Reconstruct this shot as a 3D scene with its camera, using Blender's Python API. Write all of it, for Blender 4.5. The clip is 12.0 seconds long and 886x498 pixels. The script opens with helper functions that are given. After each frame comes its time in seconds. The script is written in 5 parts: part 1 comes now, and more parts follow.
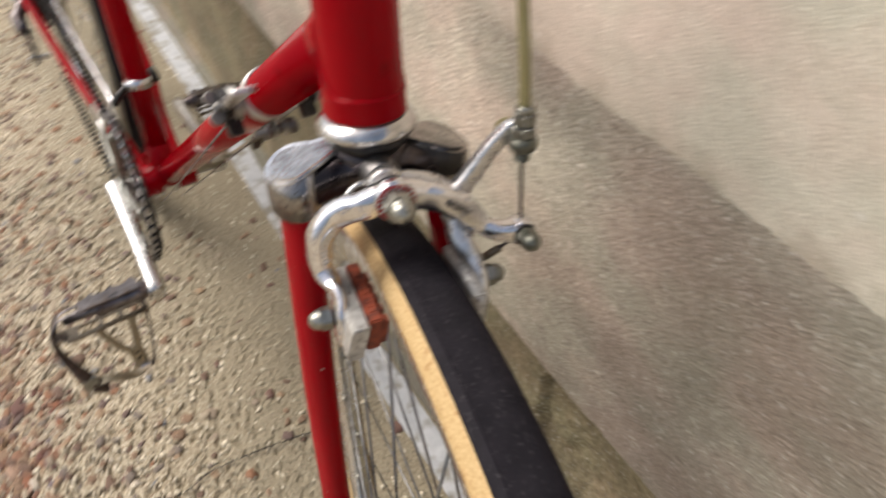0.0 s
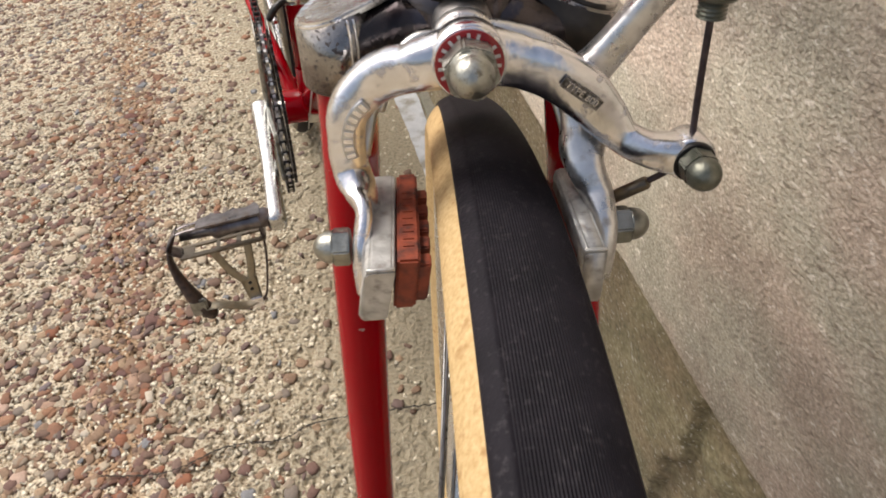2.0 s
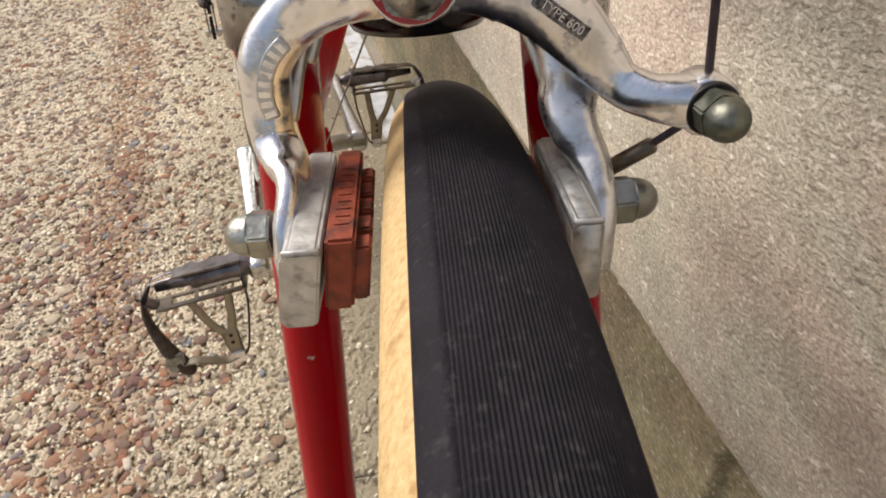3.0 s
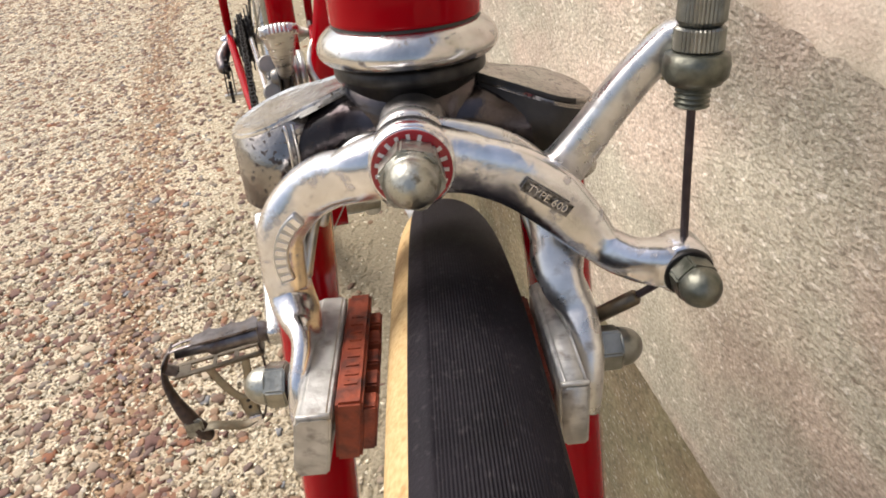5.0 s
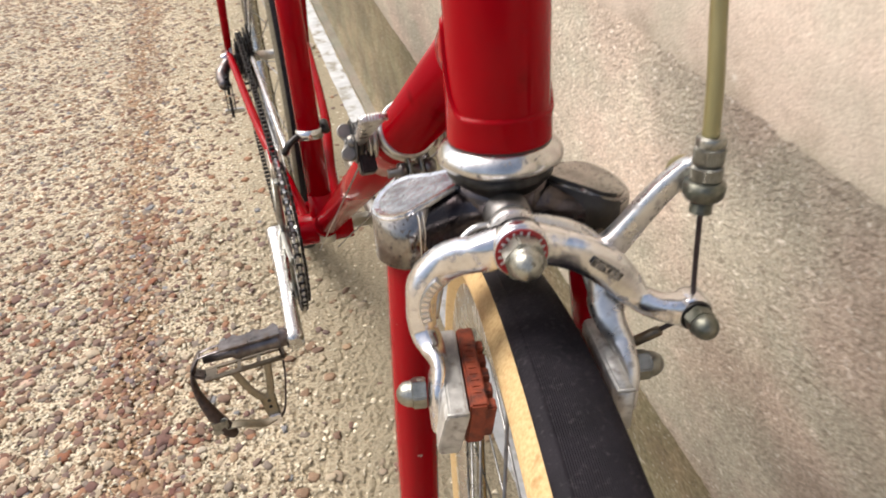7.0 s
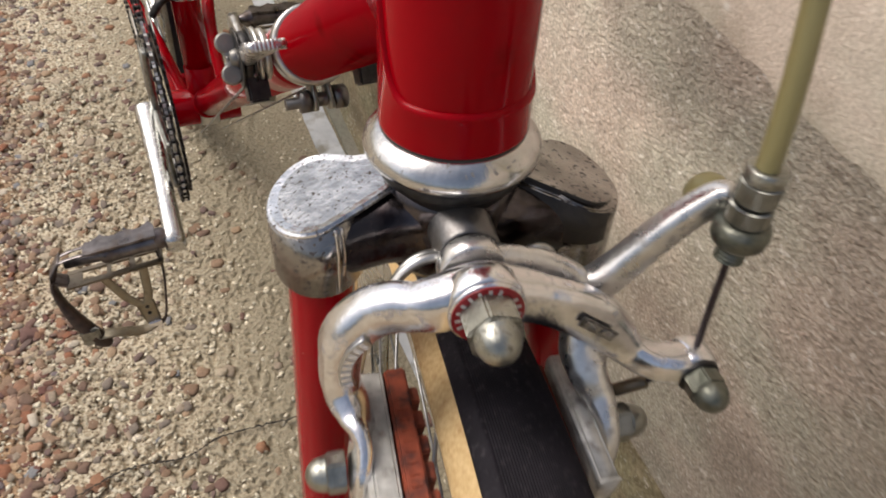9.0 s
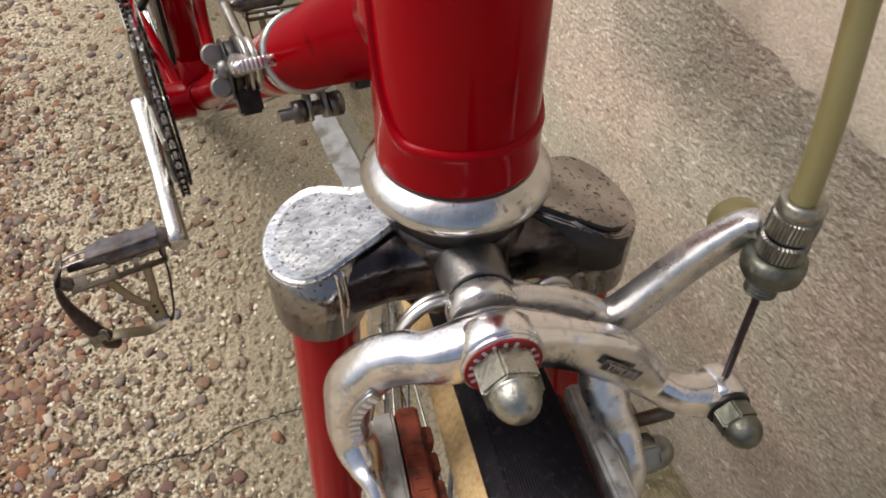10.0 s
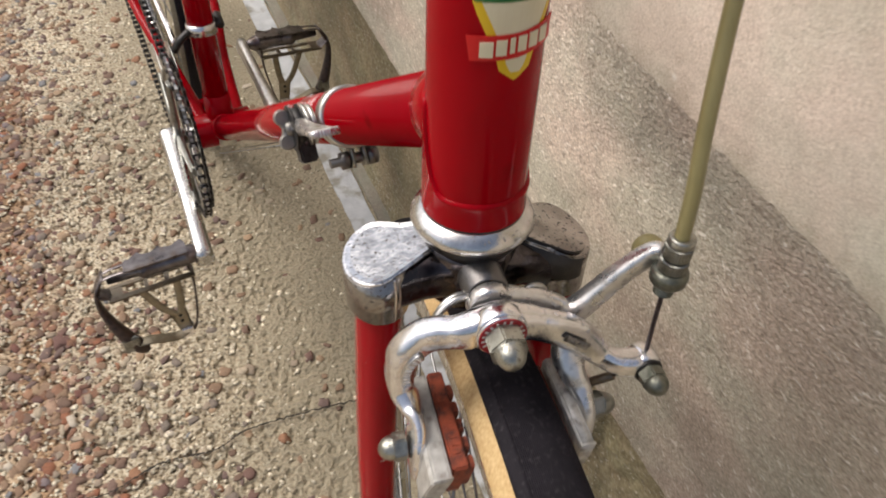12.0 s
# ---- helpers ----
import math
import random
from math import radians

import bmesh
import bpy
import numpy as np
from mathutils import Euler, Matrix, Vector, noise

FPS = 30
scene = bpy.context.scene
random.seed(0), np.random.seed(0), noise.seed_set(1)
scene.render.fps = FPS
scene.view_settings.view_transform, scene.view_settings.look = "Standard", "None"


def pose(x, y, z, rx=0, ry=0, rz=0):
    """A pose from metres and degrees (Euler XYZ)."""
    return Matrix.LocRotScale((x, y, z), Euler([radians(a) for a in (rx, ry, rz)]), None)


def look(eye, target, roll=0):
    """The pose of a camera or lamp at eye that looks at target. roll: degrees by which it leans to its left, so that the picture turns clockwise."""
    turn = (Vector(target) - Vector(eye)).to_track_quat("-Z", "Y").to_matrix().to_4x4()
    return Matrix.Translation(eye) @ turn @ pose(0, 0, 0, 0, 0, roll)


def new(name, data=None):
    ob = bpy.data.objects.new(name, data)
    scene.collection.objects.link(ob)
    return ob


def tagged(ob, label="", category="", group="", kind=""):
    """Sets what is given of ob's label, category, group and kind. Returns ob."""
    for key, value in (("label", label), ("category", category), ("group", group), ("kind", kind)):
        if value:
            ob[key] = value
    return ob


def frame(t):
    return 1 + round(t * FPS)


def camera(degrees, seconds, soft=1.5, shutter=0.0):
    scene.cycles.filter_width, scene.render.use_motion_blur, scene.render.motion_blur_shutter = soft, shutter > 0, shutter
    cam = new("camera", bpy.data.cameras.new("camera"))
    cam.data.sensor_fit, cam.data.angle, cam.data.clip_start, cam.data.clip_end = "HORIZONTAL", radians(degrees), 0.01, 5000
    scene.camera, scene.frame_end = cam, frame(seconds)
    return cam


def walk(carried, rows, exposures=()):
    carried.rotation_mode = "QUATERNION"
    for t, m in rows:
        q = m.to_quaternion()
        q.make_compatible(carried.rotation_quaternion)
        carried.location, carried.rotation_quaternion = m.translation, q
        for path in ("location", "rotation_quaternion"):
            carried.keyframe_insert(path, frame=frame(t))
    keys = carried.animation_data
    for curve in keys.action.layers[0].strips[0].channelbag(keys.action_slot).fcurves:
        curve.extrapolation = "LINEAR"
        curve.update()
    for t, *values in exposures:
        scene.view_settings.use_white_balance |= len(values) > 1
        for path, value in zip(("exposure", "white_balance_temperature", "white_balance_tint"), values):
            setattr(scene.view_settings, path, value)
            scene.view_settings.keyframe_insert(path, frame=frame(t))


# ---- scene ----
cam = camera(65.0, 12.0, 1.8, 0.5)
PATH = [
    (0, (-0.0691, -0.1118, 0.9021), (0.4111, 1.0829, -0.4706), 2.27),
    (0.5, (-0.0604, -0.0748, 0.8397), (0.1208, 1.1541, -0.5750), 3.54),
    (1, (-0.0448, -0.0615, 0.8190), (0.0354, 1.1749, -0.5974), -0.61),
    (1.5, (-0.0330, -0.0652, 0.8164), (-0.0010, 1.1755, -0.5998), -3.60),
    (2, (-0.0215, -0.0535, 0.8001), (-0.0005, 1.2070, -0.5975), -3.88),
    (2.5, (-0.0168, -0.0419, 0.7768), (0.0000, 1.2461, -0.5956), -5.53),
    (3, (-0.0109, -0.0369, 0.7558), (0.0135, 1.3442, -0.5223), -4.99),
    (3.5, (-0.0111, -0.0317, 0.7517), (0.0178, 1.3747, -0.4990), -6.02),
    (3.7, (-0.0102, -0.0298, 0.7568), (0.0129, 1.3888, -0.4800), -5.81),
    (5.3, (-0.0047, -0.0317, 0.7842), (-0.0186, 1.4231, -0.4099), -6.48),
    (5.5, (-0.0053, -0.0331, 0.7840), (-0.0217, 1.4228, -0.4103), -6.16),
    (6, (-0.0084, -0.0357, 0.7836), (-0.0147, 1.4168, -0.4134), -6.09),
    (6.5, (-0.0146, -0.0421, 0.7870), (-0.0037, 1.4127, -0.4070), -6.00),
    (7, (-0.0435, -0.0735, 0.8486), (0.0380, 1.3647, -0.3627), -4.54),
    (7.5, (-0.0471, -0.0800, 0.9022), (0.1486, 1.1915, -0.4706), -3.93),
    (7.7, (-0.0474, -0.0972, 0.9428), (0.1687, 1.1333, -0.4652), -3.55),
    (9.3, (-0.0407, 0.0309, 0.8244), (0.2845, 1.1170, -0.6779), 7.16),
    (9.5, (-0.0370, 0.0343, 0.8243), (0.2792, 1.1039, -0.6916), 6.05),
    (10, (-0.0400, 0.0314, 0.8365), (0.2501, 1.0767, -0.7022), 3.20),
    (10.5, (-0.0468, 0.0245, 0.8413), (0.2736, 1.0684, -0.6920), 4.12),
    (11, (-0.0519, 0.0248, 0.8462), (0.3142, 1.0523, -0.6876), 7.48),
    (11.5, (-0.0533, 0.0194, 0.8589), (0.3075, 1.0735, -0.6573), 7.61),
    (12, (-0.0660, -0.0157, 0.9070), (0.2707, 1.0616, -0.5992), 5.30),
]
EXPOSURES = [(0, 0.08), (0.5, 0.09), (1.0, 0.15), (3.0, 0.25), (3.7, 0.47), (5.3, 0.5), (6.5, 0.49), (7.5, 0.39), (9.3, -0.10), (11.5, -0.08), (12, 0.01)]
walk(cam, [(t, look(eye, target, roll)) for t, eye, target, roll in PATH], EXPOSURES)

# ---- world and light ----
world = bpy.data.worlds.new("sky")
scene.world = world
world.use_nodes = True
wn, wl = world.node_tree.nodes, world.node_tree.links
sky = wn.new("ShaderNodeTexSky")
sky.sky_type, sky.sun_disc = "NISHITA", False
SUN_UP, SUN_TURN = 50.0, 305.0
sky.sun_elevation, sky.sun_rotation = radians(SUN_UP), radians(SUN_TURN)
sky.air_density, sky.dust_density, sky.ozone_density = 1.0, 6.0, 1.3
wn["Background"].inputs["Strength"].default_value = 0.15
haze = wn.new("ShaderNodeHueSaturation")
haze.inputs["Saturation"].default_value = 0.75
wl.new(sky.outputs[0], haze.inputs["Color"])
wl.new(haze.outputs[0], wn["Background"].inputs["Color"])
sun_data = bpy.data.lights.new("sun", "SUN")
sun_data.energy, sun_data.angle, sun_data.color = 1.4, radians(30), (1.0, 0.968, 0.94)
sun = new("sun", sun_data)
sun.matrix_world = look((0, 0, 0), (-math.sin(radians(SUN_TURN)) * math.cos(radians(SUN_UP)), -math.cos(radians(SUN_TURN)) * math.cos(radians(SUN_UP)), -math.sin(radians(SUN_UP))))


# ---- materials ----
def material(name, dark, light, rough=0.5, metal=0.0, scale=40.0, bump=0.0, bump_scale=200.0, coat=0.0, stain=None, stain_scale=12.0, stain_at=(0.55, 0.75), rough_var=0.1, island=0.0, spec=0.5):
    m = bpy.data.materials.new(name)
    m.use_nodes = True
    nt = m.node_tree
    n, l = nt.nodes, nt.links
    bsdf = n["Principled BSDF"]
    pos = n.new("ShaderNodeTexCoord")
    grain = n.new("ShaderNodeTexNoise")
    grain.inputs["Scale"].default_value, grain.inputs["Detail"].default_value = scale, 6.0
    l.new(pos.outputs["Object"], grain.inputs["Vector"])
    ramp = n.new("ShaderNodeValToRGB")
    ramp.color_ramp.elements[0].position, ramp.color_ramp.elements[1].position = 0.32, 0.68
    ramp.color_ramp.elements[0].color, ramp.color_ramp.elements[1].color = (*dark, 1), (*light, 1)
    l.new(grain.outputs["Fac"], ramp.inputs["Fac"])
    colour = ramp.outputs["Color"]
    if island:
        geo = n.new("ShaderNodeNewGeometry")
        hsv = n.new("ShaderNodeHueSaturation")
        spread = n.new("ShaderNodeMapRange")
        spread.inputs["To Min"].default_value, spread.inputs["To Max"].default_value = 1 - island, 1 + island
        l.new(geo.outputs["Random Per Island"], spread.inputs["Value"])
        l.new(spread.outputs[0], hsv.inputs["Value"])
        l.new(colour, hsv.inputs["Color"])
        colour = hsv.outputs["Color"]
    if stain:
        spot = n.new("ShaderNodeTexNoise")
        spot.inputs["Scale"].default_value, spot.inputs["Detail"].default_value = stain_scale, 8.0
        l.new(pos.outputs["Object"], spot.inputs["Vector"])
        fac = n.new("ShaderNodeMapRange")
        fac.inputs["From Min"].default_value, fac.inputs["From Max"].default_value = stain_at
        l.new(spot.outputs["Fac"], fac.inputs["Value"])
        mix = n.new("ShaderNodeMixRGB")
        mix.inputs["Color2"].default_value = (*stain, 1)
        l.new(fac.outputs[0], mix.inputs["Fac"])
        l.new(colour, mix.inputs["Color1"])
        colour = mix.outputs[0]
        if metal:
            drop = n.new("ShaderNodeMapRange")
            drop.inputs["To Min"].default_value, drop.inputs["To Max"].default_value = metal, 0.15
            l.new(fac.outputs[0], drop.inputs["Value"])
            l.new(drop.outputs[0], bsdf.inputs["Metallic"])
    l.new(colour, bsdf.inputs["Base Color"])
    bsdf.inputs["Metallic"].default_value = metal
    gloss = n.new("ShaderNodeMapRange")
    gloss.inputs["To Min"].default_value, gloss.inputs["To Max"].default_value = max(0.03, rough - rough_var), min(1.0, rough + rough_var)
    l.new(grain.outputs["Fac"], gloss.inputs["Value"])
    l.new(gloss.outputs[0], bsdf.inputs["Roughness"])
    bsdf.inputs["Specular IOR Level"].default_value = spec
    bsdf.inputs["Coat Weight"].default_value, bsdf.inputs["Coat Roughness"].default_value = coat, 0.08
    if bump:
        fine = n.new("ShaderNodeTexNoise")
        fine.inputs["Scale"].default_value, fine.inputs["Detail"].default_value = bump_scale, 5.0
        l.new(pos.outputs["Object"], fine.inputs["Vector"])
        b = n.new("ShaderNodeBump")
        b.inputs["Strength"].default_value, b.inputs["Distance"].default_value = bump, 0.4 / bump_scale
        l.new(fine.outputs["Fac"], b.inputs["Height"])
        l.new(b.outputs[0], bsdf.inputs["Normal"])
    return m


RED = material("red_enamel", (0.275, 0.0003, 0.0042), (0.325, 0.0005, 0.0060), 0.11, 0.0, 25, 0.015, 300, coat=0.0, spec=0.10, stain=(0.20, 0.0010, 0.0026), stain_scale=60, stain_at=(0.62, 0.75))
RED_CHIPPED = material("chipped_red_enamel", (0.285, 0.0004, 0.0050), (0.335, 0.0006, 0.0070), 0.12, 0.0, 25, 0.02, 300, coat=0.0, spec=0.14, stain=(0.4675, 0.357, 0.306), stain_scale=170, stain_at=(0.735, 0.75))
RED_FADED = material("red_enamel_scuffed", (0.34, 0.0102, 0.0136), (0.425, 0.0425, 0.0425), 0.35, 0.0, 60, 0.05, 300, coat=0.6, stain=(0.51, 0.2975, 0.255), stain_scale=160, stain_at=(0.66, 0.7))
ALLOY = material("polished_alloy", (0.70, 0.69, 0.70), (0.88, 0.865, 0.88), 0.21, 1.0, 180, 0.14, 500, stain=(0.30, 0.26, 0.25), stain_scale=240, stain_at=(0.57, 0.80), rough_var=0.12)
ALLOY_WORN = material("worn_alloy", (0.58, 0.565, 0.55), (0.82, 0.805, 0.78), 0.29, 0.92, 180, 0.16, 500, stain=(0.26, 0.23, 0.20), stain_scale=240, stain_at=(0.56, 0.80), rough_var=0.12)
CHROME_WORN = material("scoured_chrome", (0.40, 0.40, 0.405), (0.64, 0.64, 0.645), 0.24, 1.0, 160, 0.30, 420, stain=(0.06, 0.045, 0.035), stain_scale=800, stain_at=(0.60, 0.64), rough_var=0.12)
ALLOY_DULL = material("dull_alloy", (0.50, 0.49, 0.46), (0.66, 0.65, 0.62), 0.36, 1.0, 120, 0.10, 700, stain=(0.25, 0.22, 0.18), stain_scale=140, stain_at=(0.58, 0.85))
CHROME = material("pitted_chrome", (0.58, 0.58, 0.59), (0.84, 0.84, 0.85), 0.17, 1.0, 120, 0.22, 320, stain=(0.07, 0.05, 0.04), stain_scale=900, stain_at=(0.615, 0.65), rough_var=0.11)
# tarnish and pits, darkened to carry the crown's dark reflections in the colour
CHROME_TARNISHED_REFLECTION = material("tarnished_chrome_dark_reflection", (0.21, 0.195, 0.185), (0.50, 0.48, 0.455), 0.20, 1.0, 70, 0.20, 260, stain=(0.05, 0.036, 0.03), stain_scale=600, stain_at=(0.575, 0.63), rough_var=0.10)
CUP = material("satin_chrome", (0.50, 0.49, 0.48), (0.72, 0.71, 0.70), 0.21, 1.0, 140, 0.10, 300, stain=(0.16, 0.13, 0.11), stain_scale=260, stain_at=(0.63, 0.70), rough_var=0.10)
CHROME_CLEAN = material("bright_chrome", (0.76, 0.75, 0.75), (0.86, 0.85, 0.85), 0.14, 1.0, 60, 0.06, 400, stain=(0.30, 0.25, 0.2), stain_scale=300, stain_at=(0.66, 0.72), rough_var=0.06)
# grime plus the dark reflections of the fork crown, both in the colour
CHROME_DIRTY_REFLECTION = material("grimy_chrome_dark_reflection", (0.018, 0.014, 0.015), (0.135, 0.118, 0.120), 0.19, 1.0, 75, 0.18, 240, stain=(0.020, 0.013, 0.012), stain_scale=85, stain_at=(0.44, 0.60))
# oily grime; also stands in for a dark reflection on the right crown cover
GRIME_AND_DARK_REFLECTION = material("oily_grime_and_dark_reflection", (0.012, 0.010, 0.009), (0.05, 0.04, 0.03), 0.55, 0.0, 120, 0.4, 500)
NUT = material("zinc_nut", (0.27, 0.268, 0.235), (0.48, 0.475, 0.42), 0.36, 1.0, 260, 0.30, 700, stain=(0.12, 0.105, 0.072), stain_scale=520, stain_at=(0.53, 0.70), rough_var=0.14)
NUT_DARK = material("tarnished_nut", (0.20, 0.20, 0.18), (0.36, 0.36, 0.33), 0.35, 1.0, 160, 0.10, 800, stain=(0.12, 0.11, 0.08), stain_scale=260, stain_at=(0.55, 0.8))
STEEL_DARK = material("dark_steel", (0.018, 0.017, 0.017), (0.06, 0.056, 0.054), 0.40, 0.7, 200, 0.2, 700)
WING = material("cast_zinc", (0.20, 0.19, 0.175), (0.31, 0.295, 0.27), 0.42, 0.7, 120, 0.15, 500, stain=(0.12, 0.11, 0.10), stain_scale=150, stain_at=(0.6, 0.8))
TARNISH = material("green_tarnished_steel", (0.085, 0.09, 0.07), (0.22, 0.22, 0.18), 0.40, 0.9, 220, 0.25, 500, stain=(0.05, 0.055, 0.035), stain_scale=260, stain_at=(0.5, 0.75))
CABLE = material("oiled_cable", (0.03, 0.022, 0.025), (0.07, 0.05, 0.05), 0.4, 0.5, 300, 0.3, 1500)
HOUSING = material("olive_plastic", (0.24, 0.205, 0.085), (0.30, 0.26, 0.115), 0.35, 0.0, 40, 0.05, 300)
PAD = material("red_brake_rubber", (0.165, 0.026, 0.0095), (0.300, 0.060, 0.0220), 0.66, 0.0, 260, 0.5, 700, stain=(0.050, 0.014, 0.0095), stain_scale=210, stain_at=(0.47, 0.68))
RUBBER = material("black_tread_rubber", (0.0070, 0.0057, 0.0084), (0.0160, 0.0134, 0.0174), 0.66, 0.0, 90, 0.6, 1000, stain=(0.048, 0.043, 0.046), stain_scale=520, stain_at=(0.56, 0.80), spec=0.15)
GUM = material("gum_sidewall", (0.49, 0.325, 0.145), (0.63, 0.46, 0.24), 0.78, 0.0, 700, 0.6, 1500, stain=(0.323, 0.17, 0.0595), stain_scale=200, stain_at=(0.58, 0.8), spec=0.2)
GUM_DULL = material("dull_sidewall", (0.13, 0.115, 0.080), (0.24, 0.215, 0.155), 0.80, 0.0, 500, 0.5, 1200, spec=0.2)
HOLDER = material("worn_cast_alloy", (0.40, 0.388, 0.36), (0.64, 0.625, 0.585), 0.42, 0.45, 190, 0.30, 380, stain=(0.20, 0.165, 0.14), stain_scale=260, stain_at=(0.54, 0.74), rough_var=0.16)
CRANK = material("satin_alloy", (0.52, 0.52, 0.51), (0.68, 0.68, 0.67), 0.26, 1.0, 90, 0.06, 400, stain=(0.30, 0.28, 0.25), stain_scale=60, stain_at=(0.6, 0.85))
RIM = material("rim_alloy", (0.62, 0.62, 0.62), (0.76, 0.76, 0.75), 0.26, 1.0, 80, 0.05, 400)
SPOKE = material("spoke_steel", (0.16, 0.16, 0.16), (0.30, 0.30, 0.30), 0.3, 1.0, 100)
SPACER = material("dirty_grey_steel", (0.10, 0.095, 0.092), (0.24, 0.23, 0.225), 0.34, 0.95, 120, 0.2, 400, stain=(0.06, 0.045, 0.035), stain_scale=120, stain_at=(0.48, 0.72))
LEATHER = material("dark_leather", (0.026, 0.014, 0.010), (0.075, 0.044, 0.030), 0.55, 0.0, 200, 0.4, 700)
BRASS_STEEL = material("rusty_clip_steel", (0.26, 0.22, 0.15), (0.42, 0.37, 0.27), 0.42, 0.8, 90, 0.2, 500, stain=(0.20, 0.12, 0.05), stain_scale=90, stain_at=(0.5, 0.75))
PEDAL = material("pedal_steel", (0.085, 0.075, 0.077), (0.26, 0.235, 0.235), 0.30, 0.95, 80, 0.2, 400, stain=(0.10, 0.06, 0.035), stain_scale=70, stain_at=(0.54, 0.74))
CAGE = material("worn_cage_steel", (0.13, 0.105, 0.075), (0.28, 0.235, 0.175), 0.36, 0.85, 90, 0.2, 500, stain=(0.10, 0.060, 0.032), stain_scale=90, stain_at=(0.48, 0.70))
DISC_RED = material("red_enamel_disc", (0.30, 0.008, 0.016), (0.37, 0.012, 0.02), 0.35, 0.0, 80, coat=0.5)
WHITE_INK = material("silver_ink", (0.62, 0.58, 0.56), (0.72, 0.68, 0.66), 0.4, 0.3, 90)
BLACK_INK = material("dark_recess", (0.015, 0.013, 0.012), (0.04, 0.035, 0.03), 0.6, 0.0, 120)
BADGE_RED = material("badge_red", (0.52, 0.014, 0.014), (0.60, 0.022, 0.02), 0.35, 0.0, 60, spec=0.25)
BADGE_CREAM = material("badge_cream", (0.66, 0.60, 0.42), (0.74, 0.68, 0.5), 0.35, 0.0, 60, spec=0.25)
BADGE_YELLOW = material("badge_yellow", (0.68, 0.45, 0.02), (0.76, 0.52, 0.04), 0.35, 0.0, 60, spec=0.25)
BADGE_BLUE = material("badge_blue", (0.03, 0.12, 0.24), (0.05, 0.16, 0.30), 0.35, 0.0, 60, spec=0.25)
BADGE_GREEN = material("badge_green", (0.02, 0.14, 0.04), (0.03, 0.18, 0.06), 0.35, 0.0, 60, spec=0.25)


# ---- mesh helpers ----
def spline(pts, rows, steps):
    """Points and their radii along a smooth curve through pts."""
    P, R = np.array(pts, float), np.array(rows, float)
    out, rad = [], []
    n = len(P)
    for i in range(n - 1):
        a, b, c, d = P[max(i - 1, 0)], P[i], P[i + 1], P[min(i + 2, n - 1)]
        for k in range(steps):
            t = k / steps
            out.append(0.5 * (2 * b + (c - a) * t + (2 * a - 5 * b + 4 * c - d) * t * t + (3 * b - a - 3 * c + d) * t ** 3))
            rad.append(R[i] * (1 - t) + R[i + 1] * t)
    out.append(P[-1]), rad.append(R[-1])
    return out, rad


def sweep(pts, radii, ref=None, power=2.0, seg=14, steps=6, bm=None, closed=False, dome=True):
    """A bar along pts. radii: one number, or (half width, half depth) for each point; ref: the way that the depth points."""
    bm = bm or bmesh.new()
    rr = [(r, r) if not hasattr(r, "__len__") else r for r in (radii if hasattr(radii, "__len__") else [radii] * len(pts))]
    if steps > 1:
        pts, rr = spline(pts, rr, steps)
    pts = [Vector(p) for p in pts]
    n = len(pts)
    rings, side = [], None
    for i, p in enumerate(pts):
        tan = (pts[min(i + 1, n - 1)] - pts[max(i - 1, 0)]) if not closed else (pts[(i + 1) % n] - pts[i - 1])
        tan.normalize()
        if ref is not None:
            side = tan.cross(Vector(ref)).normalized()
        elif side is None:
            side = tan.orthogonal().normalized()
        else:
            side = (side - tan * side.dot(tan)).normalized()
        up = side.cross(tan).normalized()
        ring = []
        for k in range(seg):
            a = 2 * math.pi * k / seg
            c, s = math.cos(a), math.sin(a)
            cx = math.copysign(abs(c) ** (2 / power), c) * rr[i][0]
            sx = math.copysign(abs(s) ** (2 / power), s) * rr[i][1]
            ring.append(bm.verts.new(p + side * cx + up * sx))
        rings.append(ring)
    last = n if closed else n - 1
    for i in range(last):
        A, B = rings[i], rings[(i + 1) % n]
        for k in range(seg):
            f = bm.faces.new((A[k], A[(k + 1) % seg], B[(k + 1) % seg], B[k]))
            f.smooth = True
    if not closed:
        for ring, way in ((rings[0], -1), (rings[-1], 1)):
            mid = sum((v.co for v in ring), Vector()) / seg
            if dome:
                i = 0 if way < 0 else n - 1
                t = (pts[1] - pts[0]).normalized() * -1 if way < 0 else (pts[-1] - pts[-2]).normalized()
                small = [bm.verts.new(mid + (v.co - mid) * 0.7 + t * min(rr[i]) * 0.35) for v in ring]
                for k in range(seg):
                    q = (ring[k], ring[(k + 1) % seg], small[(k + 1) % seg], small[k])
                    f = bm.faces.new(q if way > 0 else q[::-1])
                    f.smooth = True
                ring = small
            bm.faces.new(ring if way > 0 else ring[::-1])
    return bm


def lathe(profile, seg=32, M=None, bm=None, smooth=True, ribs=0, rib=0.0):
    """A turned body round z: (radius, height) from the bottom up. ribs: knurling on radii over the mean."""
    out = bmesh.new()
    rings = []
    for r, z in profile:
        ring = []
        for k in range(seg):
            a = 2 * math.pi * k / seg
            q = r - (rib if ribs and k % 2 and r > 0.6 * max(p[0] for p in profile) else 0)
            ring.append(out.verts.new((q * math.cos(a), q * math.sin(a), z)))
        rings.append(ring)
    for A, B in zip(rings, rings[1:]):
        for k in range(seg):
            f = out.faces.new((A[k], A[(k + 1) % seg], B[(k + 1) % seg], B[k]))
            f.smooth = smooth and not ribs
    out.faces.new(rings[0][::-1]), out.faces.new(rings[-1])
    return merge(out, M, bm)


